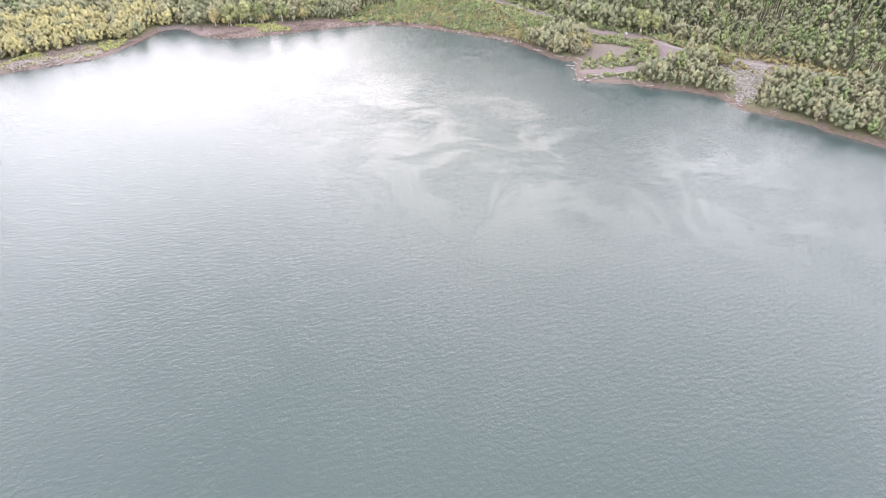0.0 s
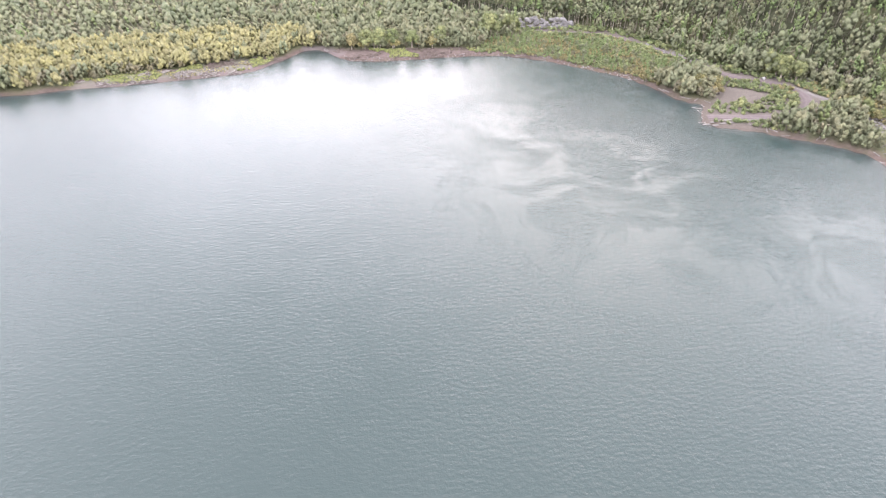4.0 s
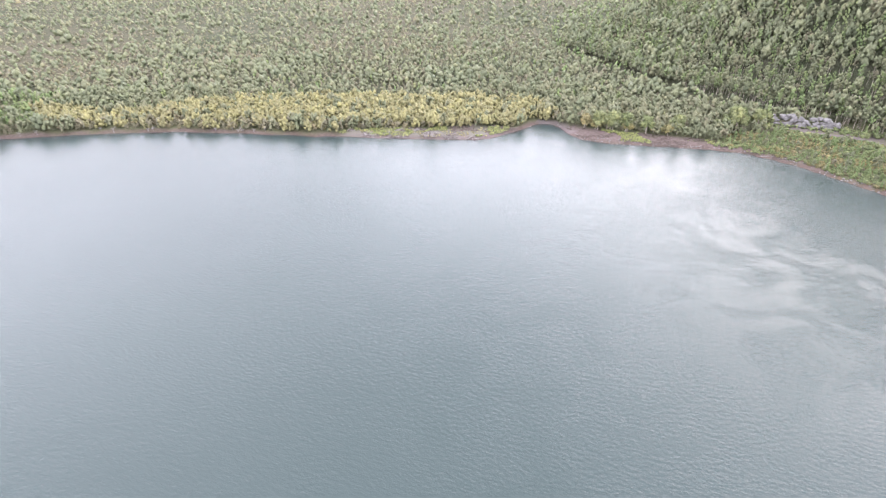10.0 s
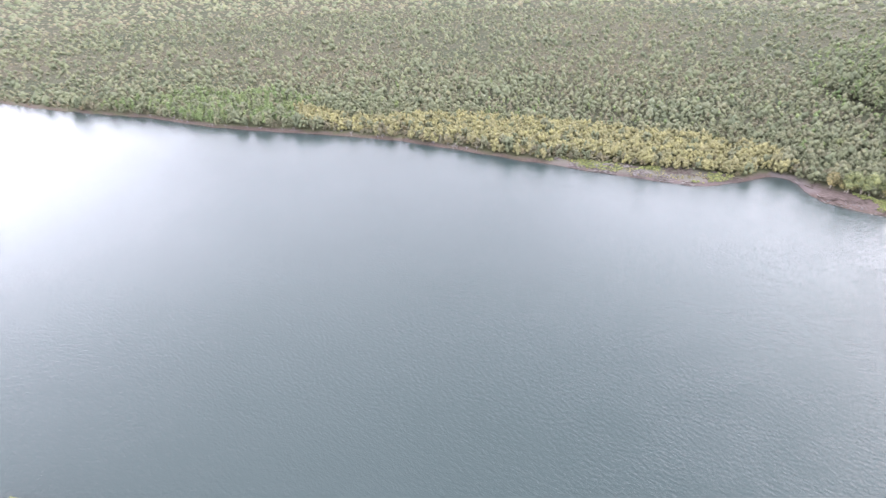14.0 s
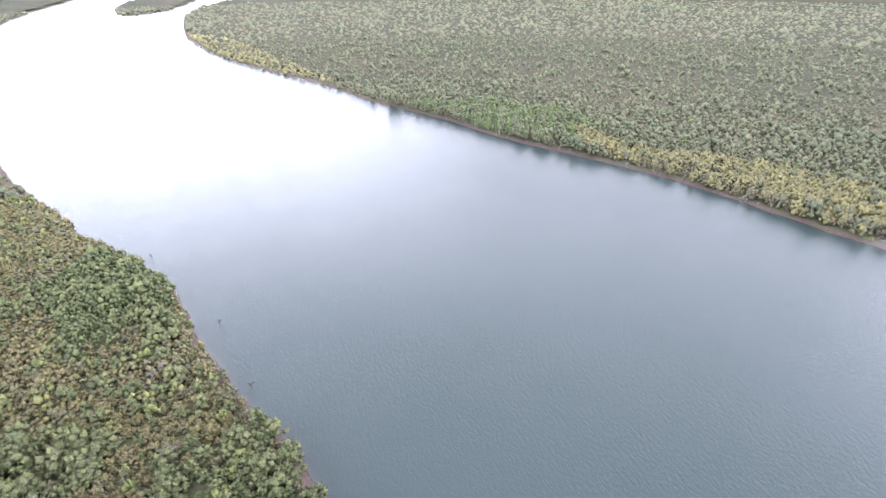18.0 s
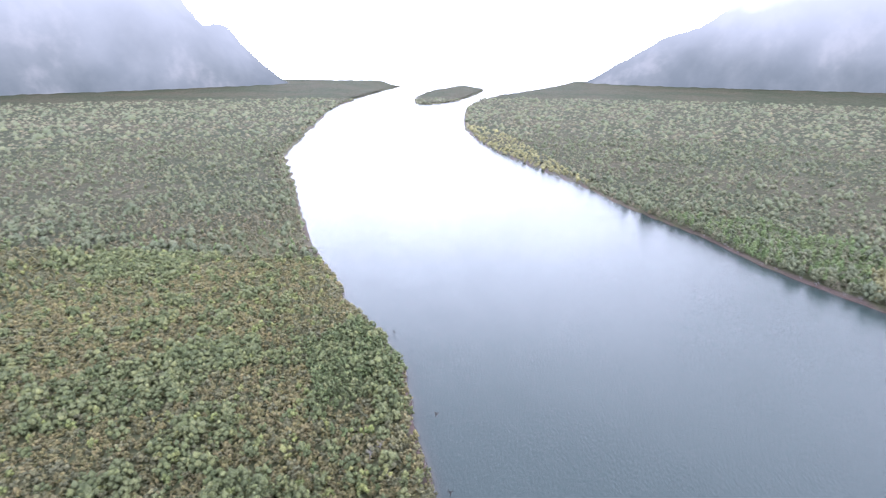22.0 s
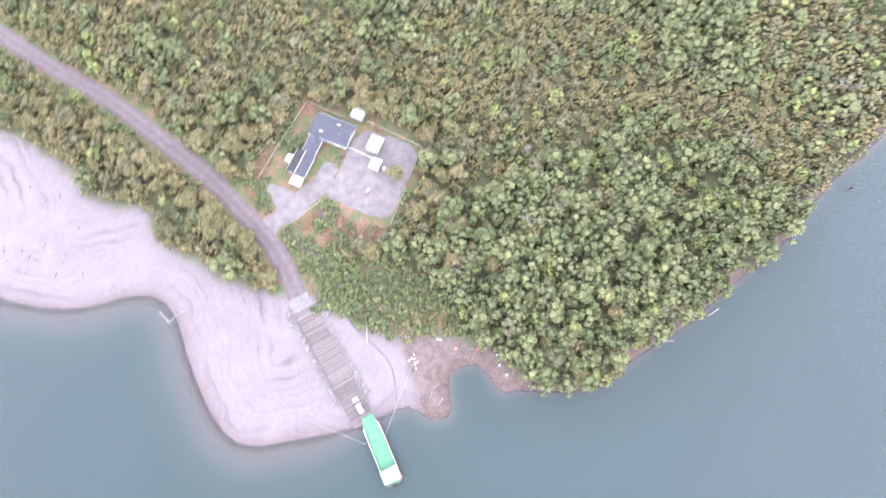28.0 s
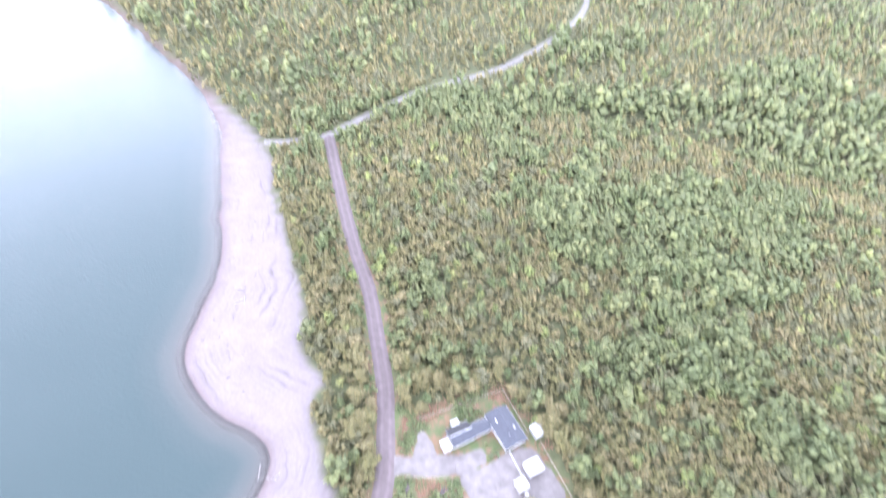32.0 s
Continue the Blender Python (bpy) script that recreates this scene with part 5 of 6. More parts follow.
puddle_bm = prism([(2.6 * math.cos(a) * (1 + 0.2 * math.sin(3 * a)), 1.3 * math.sin(a) * (1 + 0.15 * math.cos(2 * a))) for a in np.arange(20) * math.tau / 20], -0.02, 0.02)
PUDDLE = plain("dark_puddle", (0.03, 0.028, 0.035), 0.06, vary=0.1, relief=0.0)
for (px2, py2, tn, sc) in ((-57.0, -95.5, 2.2, 1.3), (-22.5, -63.0, 1.0, 0.9)):
    ob = part("puddle", puddle_bm.copy(), PUDDLE)
    ob.matrix_basis = Matrix.Translation((px2, py2, gz(px2, py2) + 0.1)) @ Matrix.Rotation(tn, 4, "Z") @ Matrix.Scale(sc, 4)
    tagged(ob, "dark puddle in trampled earth", "puddle", kind="structure")

# yard clutter
for k2, (px2, py2, name, label) in enumerate(((-40.2, -66.5, "garden_table", "grey wooden table standing in the gravel yard"),)):
    t2 = thing(name, Matrix.Translation((px2, py2, gz(px2, py2) + 0.1)) @ Matrix.Rotation(0.6, 4, "Z"), label, "table")
    part("tabletop", box(-0.9, 0.9, -0.5, 0.5, 0.7, 0.75), PALEWOOD, t2)
    for sx in (-0.8, 0.8):
        for sy in (-0.4, 0.4):
            part("leg", box(sx - 0.05, sx + 0.05, sy - 0.05, sy + 0.05, 0, 0.7), PALEWOOD, t2)
for px2, py2 in ((-43.0, -64.8), (-41.8, -63.2), (-38.3, -65.3), (-38.9, -70.8)):
    st = thing("garden_stool", Matrix.Translation((px2, py2, gz(px2, py2) + 0.1)), "dark wooden stump seat in the gravel yard", "stool", "yard seats")
    part("seat", tube((0, 0, 0.35), (0, 0, 0.45), 0.42, 0.42, 10), WOOD, st)
    part("trunk", tube((0, 0, 0), (0, 0, 0.35), 0.3, 0.34, 9), BARK, st)
# ---- trees that stand apart, each with trunk and crown ----


def tree_model(kind, seed, clumps, leaves, wide, tall, base, cone, name, label):
    t2 = thing(name, Matrix.Translation((0, 0, -500)), label, "tree", "trees at the landing")
    tb = tube((0, 0, -0.3), (0.15, 0.1, base + tall * 0.45), 0.16 * wide / 2, 0.09 * wide / 2, 6)
    tube((0.15, 0.1, base + tall * 0.45), (0.05, 0.2, base + tall * 0.85), 0.09 * wide / 2, 0.03, 5, tb)
    r = random.Random(seed)
    for k2 in range(5):
        a, h = r.uniform(0, 6.28), base + tall * r.uniform(0.15, 0.5)
        tube((0.05, 0.05, h), (wide * 0.6 * math.cos(a), wide * 0.6 * math.sin(a), h + tall * r.uniform(0.15, 0.3)), 0.06 * wide / 2, 0.02, 4, tb)
    part("trunk", tb, BARK, t2, "pale slender trunk")
    v, f = crown(seed, clumps + 6, leaves * 3 // 2, wide, tall, base, cone, 0.31, 0.42, True)
    cr = sheet("crown", v, f, LEAF[kind], None, True)
    cr.parent = t2
    return t2


MODELS = [
    tree_model("dark", 401, 11, 460, 3.6, 6.2, 1.8, 0, "broadleaf_tree", "dark green broadleaf tree with a rounded crown at the forest edge"),
    tree_model("dark", 402, 10, 430, 3.1, 5.6, 1.6, 0.1, "broadleaf_tree", "dark green evergreen tree with clumped foliage in dense forest"),
    tree_model("bright", 403, 9, 380, 2.4, 6.4, 0.9, 0.65, "young_tree", "fresh green young tree with a pointed crown"),
    tree_model("lime", 404, 9, 380, 2.8, 4.8, 1.2, 0.2, "broadleaf_tree", "lime green broadleaf tree standing out in dark forest"),
    tree_model("olive", 405, 9, 400, 2.9, 4.4, 0.9, 0, "small_tree", "olive green small tree on the river bank"),
    tree_model("grey", 406, 7, 420, 3.0, 5.0, 1.0, 0, "small_tree", "grey-brown half-bare small tree among green ones"),
]
KIND_MODEL = {0: [4], 1: [0, 1], 2: [2], 3: [4], 4: [5], 5: [3]}
x, y, d, k = STAND
z = ground_z(x, y, d)
r = np.random.RandomState(15)
for i in range(len(x)):
    model = MODELS[KIND_MODEL[int(k[i])][i % len(KIND_MODEL[int(k[i])])]]
    sc = 0.8 + 0.42 * r.rand()
    ob = copy_thing(model, Matrix.Identity(4))
    ob.matrix_basis = Matrix.Translation((x[i], y[i], z[i] - 0.1)) @ Matrix.Rotation(r.rand() * 6.28, 4, "Z") @ Matrix.Diagonal((sc, sc, sc * (0.85 + 0.3 * r.rand()), 1))
for model, (px2, py2) in zip(MODELS, ((-75.0, -20.0), (-88.0, 4.0), (-60.0, -112.0), (-82.0, -52.0), (-51.3, -68.8), (-66.0, -30.0))):
    model.matrix_basis = Matrix.Translation((px2, py2, gz(px2, py2) - 0.1))

# tall bushes and trees round the far landing
r4 = random.Random(61)
for (ax2, ay2), (bx2, by2), count2, kinds2, lo2, hi2 in (((164, 331), (199, 317), 16, (4, 5, 4), 1.0, 1.6), ((172, 342), (204, 330), 10, (5, 4), 1.0, 1.7), ((252, 292), (272, 268), 9, (0, 4, 1), 0.9, 1.4),
                                                         ((150, 352), (164, 340), 7, (4, 2), 0.7, 1.2), ((262, 330), (246, 352), 8, (0, 1, 2), 1.2, 2.0), ((60, 446), (100, 470), 14, (0, 1, 2), 1.3, 2.1), ((-40, 424), (40, 432), 16, (0, 1, 4), 1.3, 2.0)):
    for k2 in range(count2):
        u2 = r4.random()
        px2, py2 = ax2 + (bx2 - ax2) * u2 + r4.gauss(0, 2.5), ay2 + (by2 - ay2) * u2 + r4.gauss(0, 2.5)
        if shore(np.array([px2]), np.array([py2]))[0] < 2.5:
            continue
        ob = copy_thing(MODELS[kinds2[k2 % len(kinds2)]], Matrix.Identity(4))
        sc = r4.uniform(lo2, hi2)
        ob.matrix_basis = Matrix.Translation((px2, py2, gz(px2, py2) - 0.1)) @ Matrix.Rotation(r4.uniform(0, 6.28), 4, "Z") @ Matrix.Diagonal((sc, sc, sc * r4.uniform(0.9, 1.25), 1))
        tagged(ob, "tall bushy tree on the far river bank", "tree", "trees on the far bank")

# bare dead trees
BONE = plain("bleached_wood", (0.19, 0.175, 0.165), 0.85, vary=0.2, scale=2.0)


def dead_tree(x, y, z, height, spread, seed, label, name="dead_tree", bark=None):
    t2 = thing(name, Matrix.Translation((x, y, z)), label, "dead tree")
    r = random.Random(seed)
    part("trunk", tube((0, 0, -1.0), (r.uniform(-0.5, 0.5), r.uniform(-0.5, 0.5), height * 0.8), 0.2, 0.08, 6), bark or BONE, t2)
    for k2 in range(9):
        a, h = r.uniform(0, 6.28), height * r.uniform(0.35, 0.85)
        tip = (spread * math.cos(a) * r.uniform(0.5, 1), spread * math.sin(a) * r.uniform(0.5, 1), h + height * r.uniform(0.05, 0.3))
        lb = tube((0, 0, h), tip, 0.09, 0.03, 5)
        for m2 in range(3):
            q2 = Vector((0, 0, h)).lerp(Vector(tip), 0.5 + 0.16 * m2)
            tube(q2, q2 + Vector((r.uniform(-1, 1), r.uniform(-1, 1), r.uniform(0.2, 1.0))), 0.045, 0.015, 4, lb)
        part("limb", lb, bark or BONE, t2)
    return t2


for k2, (px2, py2, hh, sp) in enumerate(((-87.6, -37.0, 8.5, 3.4), (-59.6, -26.5, 6.5, 3.6), (-72.5, -19.0, 7.0, 2.6), (-177.0, -37.0, 7.5, 3.0), (-176.0, -40.0, 7.0, 2.6), (-229.0, -44.0, 7.5, 3.0), (-222.0, -47.0, 7.0, 2.5), (-139.0, -40.0, 6.5, 2.5), (-112.0, -8.0, 7.0, 2.2), (-98.0, -62.0, 7.5, 2.6))):
    dead_tree(px2, py2, gz(px2, py2), hh, sp, 500 + k2, "bleached bare tree rising out of green forest")
SNAG = plain("wet_dark_wood", (0.042, 0.036, 0.032), 0.7, vary=0.3, scale=2.0)
for k2, (px2, py2) in enumerate(((-261.0, -21.0), (-207.0, -9.5), (-350.0, -59.0))):
    dead_tree(px2, py2, -0.2, 3.2, 1.4, 520 + k2, "dark dead snag standing in shallow water", "snag", SNAG)

# ---- driftwood, rubble and wrack ----


def log(x, y, z, length, turn, r0, label, tilt=0.0, material=None):
    t2 = thing("log", Matrix.Translation((x, y, z)) @ Matrix.Rotation(turn, 4, "Z") @ Matrix.Rotation(tilt, 4, "Y"), label, "driftwood", "driftwood logs")
    part("trunk", tube((-length / 2, 0, r0 * 0.8), (length / 2, 0.1, r0 * 0.8), r0, r0 * 0.6, 7), material or BONE, t2)
    for k2 in range(2):
        h = length * (0.1 + 0.2 * k2)
        part("branch_stub", tube((h, 0, r0), (h + 0.7, 0.5 * (-1) ** k2, r0 + 0.5), r0 * 0.4, r0 * 0.15, 5), material or BONE, t2)
    return t2


r = random.Random(31)
for px2, py2, ln, tn, rd in ((36, -46.5, 5.5, 2.0, 0.2), (33.5, -45.5, 3.0, 0.7, 0.16), (31, -46, 3.6, 0.2, 0.18), (30, -47.5, 2.4, 1.2, 0.15), (88, -110, 3.5, 0.4, 0.2), (84, -104, 4.0, 1.0, 0.22), (82.5, -106, 3.0, 2.1, 0.16),
                             (7.3, -42, 4.6, 1.35, 0.16), (-73.6, 14.5, 4.5, 0.8, 0.2), (-66, 8, 5.0, 0.7, 0.14), (-39.5, 9.5, 2.8, 0.6, 0.15), (-37.5, 6.5, 2.2, 0.9, 0.12), (-40, 4.5, 2.0, 0.2, 0.14), (-137, 14, 5.0, 0.2, 0.28), (-118, 17.5, 4.0, 2.8, 0.22)):
    log(px2, py2, max(gz(px2, py2), -0.1) + 0.02, ln, tn, rd, "bleached driftwood log stranded at the water's edge")
fallen = tagged(part("pole", tube((-23.4, -15.8, gz(-23.4, -15.8) + 0.15), (-25.7, -23.0, gz(-25.7, -23) + 0.15), 0.13, 0.1, 7), WHITE), "white pole lying on the wet sand", "pole")
heap = thing("rubble_heap", Matrix.Translation((-36.2, -13.6, gz(-36.2, -13.6))), "heap of pale broken stones at the forest edge", "stones")
for k2 in range(16):
    part("stone", boulder(600 + k2, 0.6, None, (r.gauss(0, 1.6), r.gauss(0, 0.9), 0.15), r.uniform(0.2, 0.55)), TIN if k2 % 3 else ROCK, heap)
heap2 = thing("anchor_rocks", Matrix.Translation((-36.0, -5.4, gz(-36, -5.4))), "white rocks holding the mooring line", "stones")
for k2 in range(9):
    part("stone", boulder(640 + k2, 0.6, None, (r.gauss(0, 0.5), r.gauss(0, 1.2), 0.15), r.uniform(0.25, 0.5)), TIN, heap2)
skiff = thing("upturned_crate", Matrix.Translation((-57.6, -2.6, gz(-57.6, -2.6))) @ Matrix.Rotation(0.6, 4, "Z"), "red and white crate lying on the mudbank", "crate")
part("box", box(-1.3, 0.9, -0.55, 0.55, 0, 0.6, 0.06), TIN, skiff)
part("lid", box(0.9, 1.7, -0.5, 0.5, 0, 0.7, 0.06), plain("red_paint", (0.30, 0.07, 0.05), 0.6), skiff, "red end")
slabw = tagged(part("board", box(-1.0, 1.0, -0.3, 0.3, 0, 0.12, 0.03), TIN), "white board lying at the forest edge", "board")
slabw.matrix_basis = Matrix.Translation((-45.8, -9.0, gz(-45.8, -9.0) + 0.05)) @ Matrix.Rotation(-0.5, 4, "Z")
tyre2 = thing("buoy", Matrix.Translation((-50.0, -4.5, gz(-50, -4.5))), "faded red and white buoy on the mud", "buoy")
part("ring", tube((0, 0, 0), (0, 0, 0.3), 0.6, 0.5, 12), plain("faded_red", (0.28, 0.10, 0.08), 0.7), tyre2)
part("cap", tube((0, 0, 0.3), (0, 0, 0.5), 0.3, 0.2, 10), TIN, tyre2)
for k2, (px2, py2) in enumerate(((-61.5, 5.5), (-62.5, 9.0), (-62.0, 2.0))):
    ob = tagged(part("rock", boulder(670 + k2, 0.7, None, (0, 0, 0), 0.6), TIN), "white rock on the brown mudbank", "rock", "mudbank rocks")
    ob.matrix_basis = Matrix.Translation((px2, py2, gz(px2, py2) + 0.2))

# ---- far landing: boulder scree, rock face, timber slip ----


def scree(name, outline, count, lo, hi, seed, material, label):
    o = np.array(outline, float)
    r2 = np.random.RandomState(seed)
    x = o[:, 0].min() + r2.rand(count * 3) * np.ptp(o[:, 0])
    y = o[:, 1].min() + r2.rand(count * 3) * np.ptp(o[:, 1])
    ok2 = inside(x, y, o)
    x, y = x[ok2][:count], y[ok2][:count]
    z = ground_z(x, y)
    V, F = [], []
    for i in range(len(x)):
        sz = lo + (hi - lo) * r2.rand() ** 2
        V.append(ICO * (0.7 + 0.5 * r2.rand(12, 1)) * np.array([1, 0.85, 0.7]) * sz + np.array([x[i], y[i], z[i] + sz * 0.2]))
        F.append(ICO_F + 12 * i)
    return tagged(sheet(name, np.vstack(V), np.vstack(F), material, None, False), label, "boulders", kind="stuff")


scree("boulder_scree", [(236, 217), (246, 238), (262, 268), (273, 283), (290, 262), (282, 245), (268, 238), (250, 222)], 1300, 0.3, 1.1, 71, ROCK, "slope of pale broken boulders below the far road")
scree("boulder_scree", [(285, 262), (310, 235), (340, 206), (348, 214), (318, 244), (296, 268)], 320, 0.4, 1.3, 72, ROCK, "pale boulders lining the far track")
scree("boulder_scree", [(196, 352), (214, 344), (226, 356), (214, 392), (196, 428), (184, 420), (200, 385)], 420, 0.3, 1.2, 73, DARKROCK, "grey rubble beside the far gravel road")
scree("boulder_scree", [(258, 336), (272, 322), (282, 330), (262, 350), (240, 360), (236, 350)], 220, 0.4, 1.4, 74, DARKROCK, "grey rubble slope above the far landing")
wrack_o = [(64, 404), (104, 391), (140, 362), (156, 345), (163, 350), (144, 374), (106, 404), (66, 416)]
scree("shore_stones", wrack_o, 420, 0.2, 0.8, 75, ROCK, "pale stones scattered along the muddy far shore")
scree("shore_stones", [(-50, 408), (-28, 398), (18, 400), (64, 404), (64, 412), (18, 410), (-28, 408)], 260, 0.2, 0.7, 76, ROCK, "pale stones and wrack on the far mudbank")
for k2 in range(42):
    i = r.randrange(6, 26)
    seg = np.array(FAR_A[i]) + (np.array(FAR_A[i + 1]) - np.array(FAR_A[i])) * r.random() if i + 1 < len(FAR_A) else np.array(FAR_A[i])
    q2 = seg + np.array([r.uniform(-2, 2), r.uniform(2.0, 5.0)])
    log(q2[0], q2[1], max(gz(*q2), 0) + 0.05, r.uniform(2.5, 7), r.uniform(0, 3.1), r.uniform(0.12, 0.28), "bleached driftwood log on the far muddy shore")
for k2 in range(34):
    i = r.randrange(0, 9)
    seg = np.array(FAR_B[i]) + (np.array(FAR_B[i + 1]) - np.array(FAR_B[i])) * r.random()
    q2 = seg + np.array([r.uniform(-3, 3), r.uniform(1.0, 5.0)])
    dead_tree(q2[0], q2[1], max(gz(*q2), 0), r.uniform(2.0, 4.0), r.uniform(1.5, 2.8), 700 + k2, "bleached uprooted bush stranded on the far shore", "driftwood_bush")

x, y = scatter(-215, 110, 345, 432, 1.5, 111)
d = shore(x, y)
on_flat = ((depth_in(x, y, FAR_SPIT) > -3) | (depth_in(x, y, FAR_FLAT) > -4)) & (d > 0.5)
m = on_flat & (grain(x, y, 9, 113) > 0.52)
WRACK = plain("dark_driftwood", (0.085, 0.066, 0.056), 0.9, vary=0.4, scale=1.2)
DRIFT = (x[m], y[m])
m = on_flat & (grain(x, y, 14, 114) > 0.6) & (d > 3)
WEED = (x[m], y[m])
face = thing("rock_face", Matrix.Identity(4), "grey layered rock face cut behind the far road", "rock face", kind="structure")
r3 = random.Random(77)
for k2 in range(90):
    u2, v2 = r3.random(), r3.random()
    px2, py2 = 99 + 50 * u2 + r3.uniform(-1, 1), 478 - 6 * u2 + 4 * v2
    sz = r3.uniform(1.2, 2.6)
    part("block", boulder(800 + k2, 0.8, None, (px2, py2, gz(px2, py2 - 3) + 0.5 + 7.5 * v2 * (0.6 + 0.4 * math.sin(u2 * 3.1))), sz), DARKROCK, face)
far_slip = thing("far_ramp", Matrix.Identity(4), "pale concrete track strips running into the water", "boat ramp", kind="structure")
for off in (-1.6, 1.6):
    for k2 in range(12):
        a = Vector((172 + k2 * 4.2, 274.5 + k2 * 0.55 + off, 0))
        part("strip_slab", box(-2.05, 2.05, -0.7, 0.7, -0.2, 0.12, 0.03, m=Matrix.Translation((a.x, a.y, max(gz(a.x, a.y), -0.3) + 0.1)) @ Matrix.Rotation(0.13, 4, "Z")), PALE, far_slip)
white_stone = tagged(part("marker_stone", boulder(901, 0.8, None, (0, 0, 0), 1.3), TIN), "white marker stone beside the far road", "stone")
white_stone.matrix_basis = Matrix.Translation((241, 339, gz(241, 339) + 0.7))

# ---- low growth: ferns, grass tufts and roadside bushes ----


LOW_CROWNS = [crown(260 + s, 4, 22, 2.9, 3.0, 0.0, 0, 0.5, 0.7) for s in range(9)]


def low_growth(name, m_fn, box2, step, seed, kind, size, label):
    x, y = scatter(*box2, step, seed)
    d = shore(x, y)
    m = m_fn(x, y, d)
    x, y, d = x[m], y[m], d[m]
    r2 = np.random.RandomState(seed)
    z = ground_z(x, y, d) - 0.1
    wood(name, np.stack([x, y, z, r2.rand(len(x)) * 6.28, size * (0.6 + 0.8 * r2.rand(len(x)))], 1), LOW_CROWNS, LEAF[kind], label)


built = np.array([(-35.4, -92, 9), (-27, -88.6, 5), (-21, -83, 6), (-18, -77.5, 4), (-18, -86.6, 3), (-46.4, -96, 4), (-48, -82, 5), (-46, -74.6, 4)])


def off_built(x, y):
    return np.min([np.hypot(x - a, y - b3) - c3 for a, b3, c3 in built], 0) > 0


low_growth("fern_bank", lambda x, y, d: (depth_in(x, y, GREEN_SLOPE) > 0) & (grain(x, y, 9, 81) > 0.36), (-62, -8, -50, 0), 1.7, 51, "bright", 0.42, "bank of fresh green ferns beside the ramp")
low_growth("bush_bank", lambda x, y, d: (depth_in(x, y, GREEN_SLOPE) > 0) & (grain(x, y, 9, 81) < 0.42), (-62, -8, -50, 0), 2.4, 52, "olive", 0.4, "low olive bushes on the slope beside the ramp")
low_growth("clearing_growth", lambda x, y, d: (depth_in(x, y, CLEARING) > -2) & (depth_in(x, y, YARD) < -0.8) & (depth_in(x, y, DRIVE) < -0.8) & off_built(x, y) & (off_line(x, y, ROAD) > 4.2) & (grain(x, y, 10, 83) > 0.46), (-68, 4, -112, -28), 1.3, 53, "bright", 0.34, "rough green grass tufts around the house clearing")
low_growth("roadside_growth", lambda x, y, d: (off_line(x, y, ROAD) > 4.2) & (off_line(x, y, ROAD) < 8.5) & (depth_in(x, y, CLEARING) < 0) & (depth_in(x, y, BEACH) < -1) & (grain(x, y, 12, 85) > 0.42), (-12, 130, -240, -36), 1.9, 54, "bright", 0.42, "fresh green verge along the gravel road")
low_growth("far_verge", lambda x, y, d: (d > 4) & (off_line(x, y, FAR_RAMP) > 5.5) & (off_line(x, y, FAR_RAMP) < 22) & (off_line(x, y, FAR_ROAD_EAST) > 4) & (grain(x, y, 14, 87) > 0.40), (90, 300, 250, 480), 3.2, 55, "bright", 0.6, "low green growth around the far landing")
low_growth("far_shrubs", lambda x, y, d: (d > 4) & (off_line(x, y, FAR_RAMP) > 5.5) & (off_line(x, y, FAR_RAMP) < 22) & (off_line(x, y, FAR_ROAD_EAST) > 4) & (grain(x, y, 14, 87) < 0.42), (90, 300, 250, 480), 4.4, 60, "dark", 0.9, "dark shrubs around the far landing")
low_growth("far_slope_growth", lambda x, y, d: (d > 3) & (off_line(x, y, FAR_ROAD_EAST) > 4) & (off_line(x, y, FAR_ROAD_EAST) < 20) & (grain(x, y, 16, 88) > 0.46), (240, 420, 150, 330), 3.6, 56, "olive", 0.6, "low olive growth along the far track")
low_growth("mudflat_growth", lambda x, y, d: (d > 1.5) & (depth_in(x, y, FAR_FLAT) > 0) & (grain(x, y, 12, 89) > 0.58), (-220, -80, 345, 415), 2.2, 57, "yellow", 0.22, "sparse yellow-green reeds on the mudflat")
low_growth("low_green_growth", lambda x, y, d: (d > 3.5) & (depth_in(x, y, LOW_GREEN) > -2) & (off_line(x, y, FAR_RAMP) > 4.5) & (grain(x, y, 13, 181) > 0.47), (56, 210, 335, 465), 2.7, 58, "bright", 0.55, "low green bushes between the far road and the shore")
low_growth("low_olive_growth", lambda x, y, d: (d > 3.5) & (depth_in(x, y, LOW_GREEN) > -2) & (off_line(x, y, FAR_RAMP) > 4.5) & (grain(x, y, 13, 181) < 0.49), (56, 210, 335, 465), 2.7, 59, "olive", 0.5, "low olive scrub between the far road and the shore")

# sticks and wrack left on the sand, and brushwood heaps round the clearing


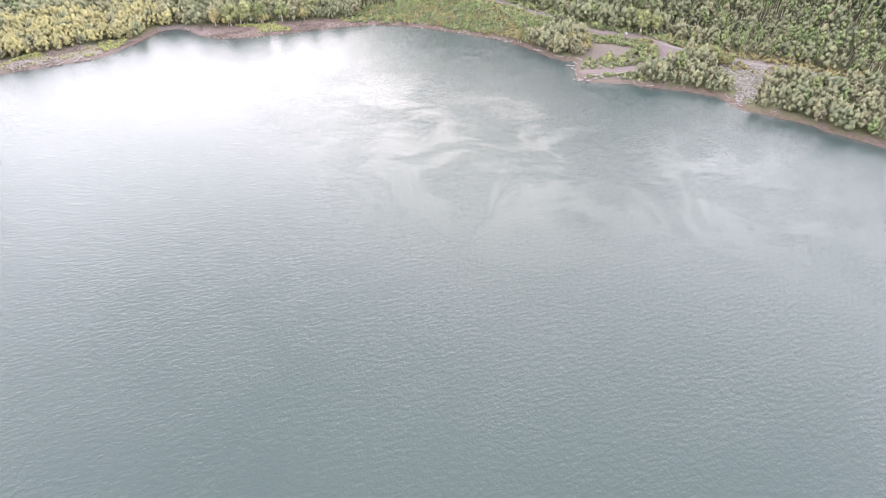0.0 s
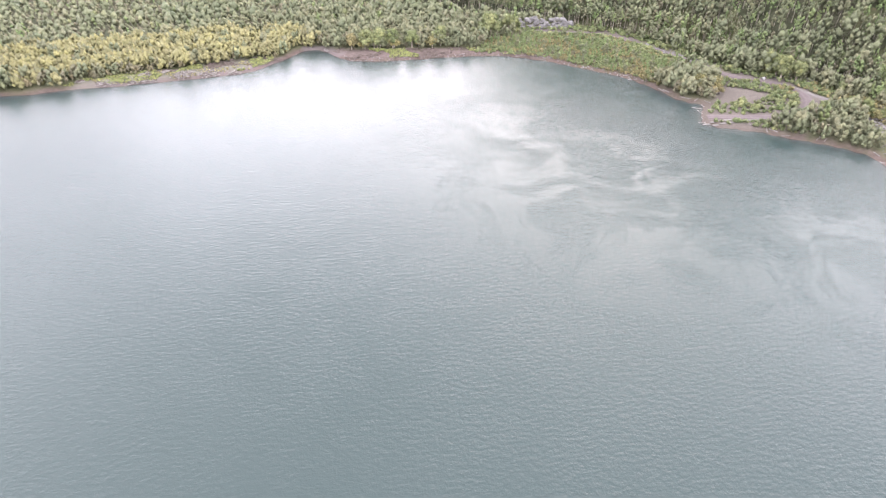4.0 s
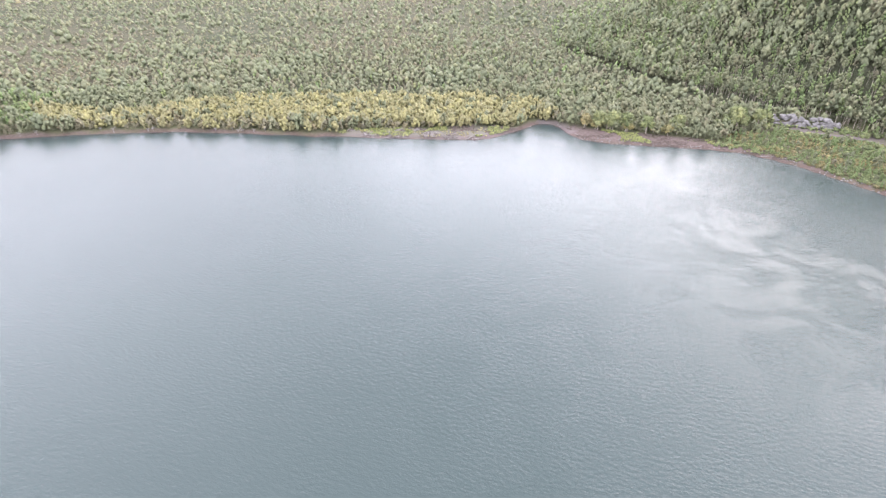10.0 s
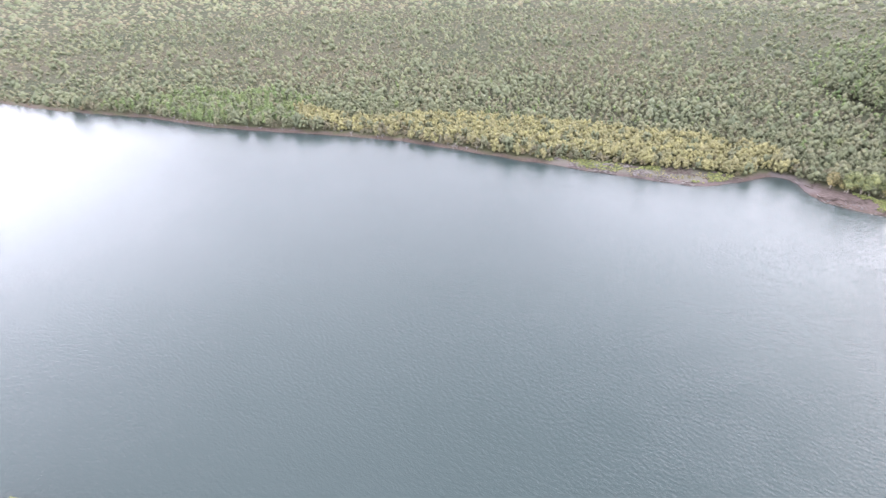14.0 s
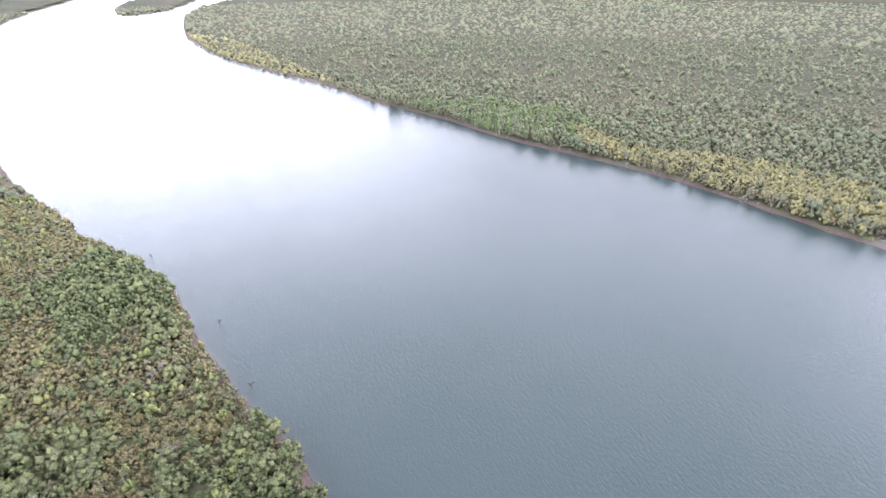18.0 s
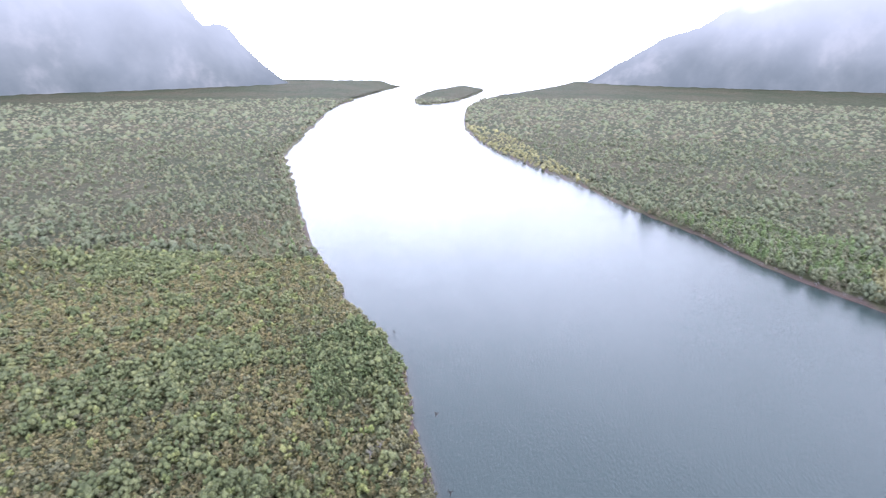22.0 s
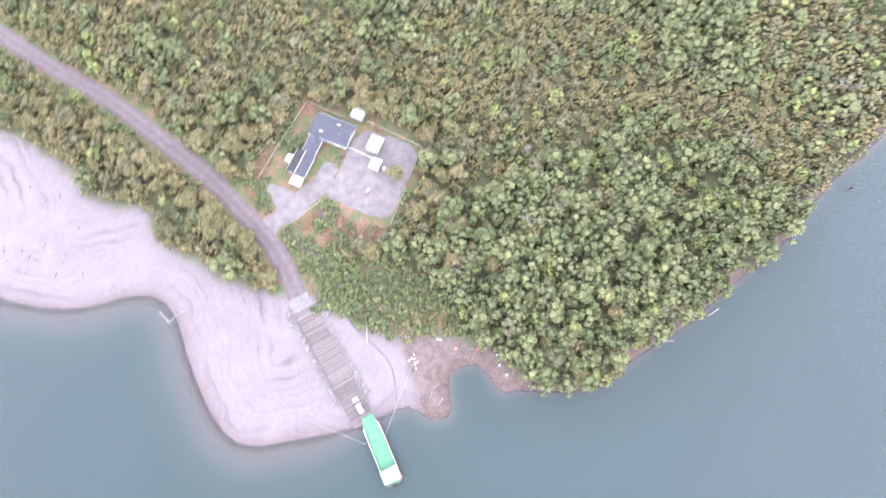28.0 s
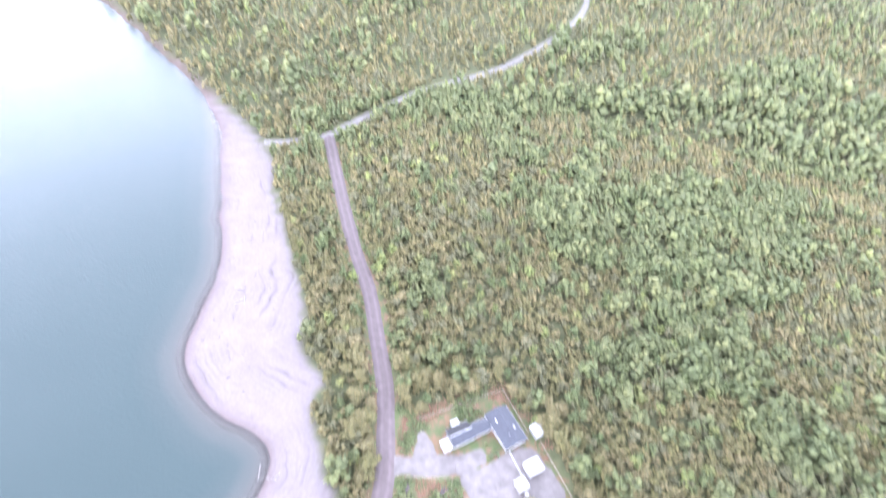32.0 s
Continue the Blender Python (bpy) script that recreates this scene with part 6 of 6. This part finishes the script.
def sticks(name, x, y, lo, hi, seed, material, label, thick=0.05):
    r2 = np.random.RandomState(seed)
    z = ground_z(x, y)
    V, F = [], []
    for i in range(len(x)):
        ln, a, t2 = lo + (hi - lo) * r2.rand() ** 2, r2.rand() * 6.28, thick * (0.6 + 0.9 * r2.rand())
        ux, uy = math.cos(a) * ln / 2, math.sin(a) * ln / 2
        nx, ny = -math.sin(a) * t2, math.cos(a) * t2
        top = z[i] + 0.04 + 2 * t2
        rise = ln * 0.12 * r2.rand()
        V.append(np.array([(x[i] - ux - nx, y[i] - uy - ny, z[i]), (x[i] - ux + nx, y[i] - uy + ny, z[i]), (x[i] - ux, y[i] - uy, top),
                           (x[i] + ux - nx, y[i] + uy - ny, z[i] + rise), (x[i] + ux + nx, y[i] + uy + ny, z[i] + rise), (x[i] + ux, y[i] + uy, top + rise)]))
        F.append(np.array([(0, 2, 1), (3, 4, 5), (0, 1, 4), (0, 4, 3), (1, 2, 5), (1, 5, 4), (2, 0, 3), (2, 3, 5)]) + 6 * i)
    return tagged(sheet(name, np.vstack(V), np.vstack(F), material, None, False), label, "debris", kind="stuff")


DRYBRUSH = plain("dry_red_brush", (0.190, 0.098, 0.064), 0.9, vary=0.35, scale=1.5)
x, y = scatter(-12, 130, -150, 8, 1.3, 91)
d = shore(x, y)
keep_w = (depth_in(x, y, BEACH) > 0.5) & (np.abs(np.sin(d * 0.55 + grain(x, y, 20, 92) * 7)) < 0.14) & (d > 2) & (grain(x, y, 15, 93) > 0.52)
sticks("wrack_line", x[keep_w], y[keep_w], 0.3, 1.6, 94, plain("dark_wrack", (0.055, 0.047, 0.043), 0.9), "dark twigs and wrack stranded in lines on the sand")
x, y = scatter(-70, 0, -112, -34, 0.8, 95)
edge = depth_in(x, y, CLEARING)
keep_b = (edge > -3) & (depth_in(x, y, YARD) < -0.5) & (depth_in(x, y, DRIVE) < -0.5) & off_built(x, y) & (off_line(x, y, ROAD) > 4.5) & ((edge < 3.5) | (inside(x, y, [(-12, -63), (-24, -67), (-32, -57), (-45, -49), (-30, -48), (-20, -50)]))) & (grain(x, y, 8, 96) > 0.40)
sticks("brushwood", x[keep_b], y[keep_b], 0.5, 2.2, 97, DRYBRUSH, "heaps of reddish cut brushwood round the clearing", 0.10)
x, y = scatter(-66, -26, -20, 18, 0.9, 98)
d = shore(x, y)
keep_m = (depth_in(x, y, LANDING_MUD) > 0.3) & (d > 0.5) & (grain(x, y, 5, 99) > 0.55)
sticks("mud_debris", x[keep_m], y[keep_m], 0.2, 1.2, 100, BONE, "pale sticks and chips littering the mudbank", 0.05)
sticks("shore_wrack", *DRIFT, 1.2, 6.0, 115, WRACK, "tangled dark driftwood strewn over the far mudbank", 0.16)
half = DRIFT[0].size // 3
sticks("pale_driftwood", DRIFT[0][:half], DRIFT[1][:half], 1.5, 6.5, 116, BONE, "bleached driftwood trunks strewn over the far mudbank", 0.17)
r2 = np.random.RandomState(117)
wood("mudbank_weed", np.stack([*WEED, ground_z(*WEED) - 0.1, r2.rand(WEED[0].size) * 6.28, 0.18 + 0.25 * r2.rand(WEED[0].size)], 1), LOW_CROWNS, LEAF["lime"], "low yellow-green weed growing on the far mudbank")
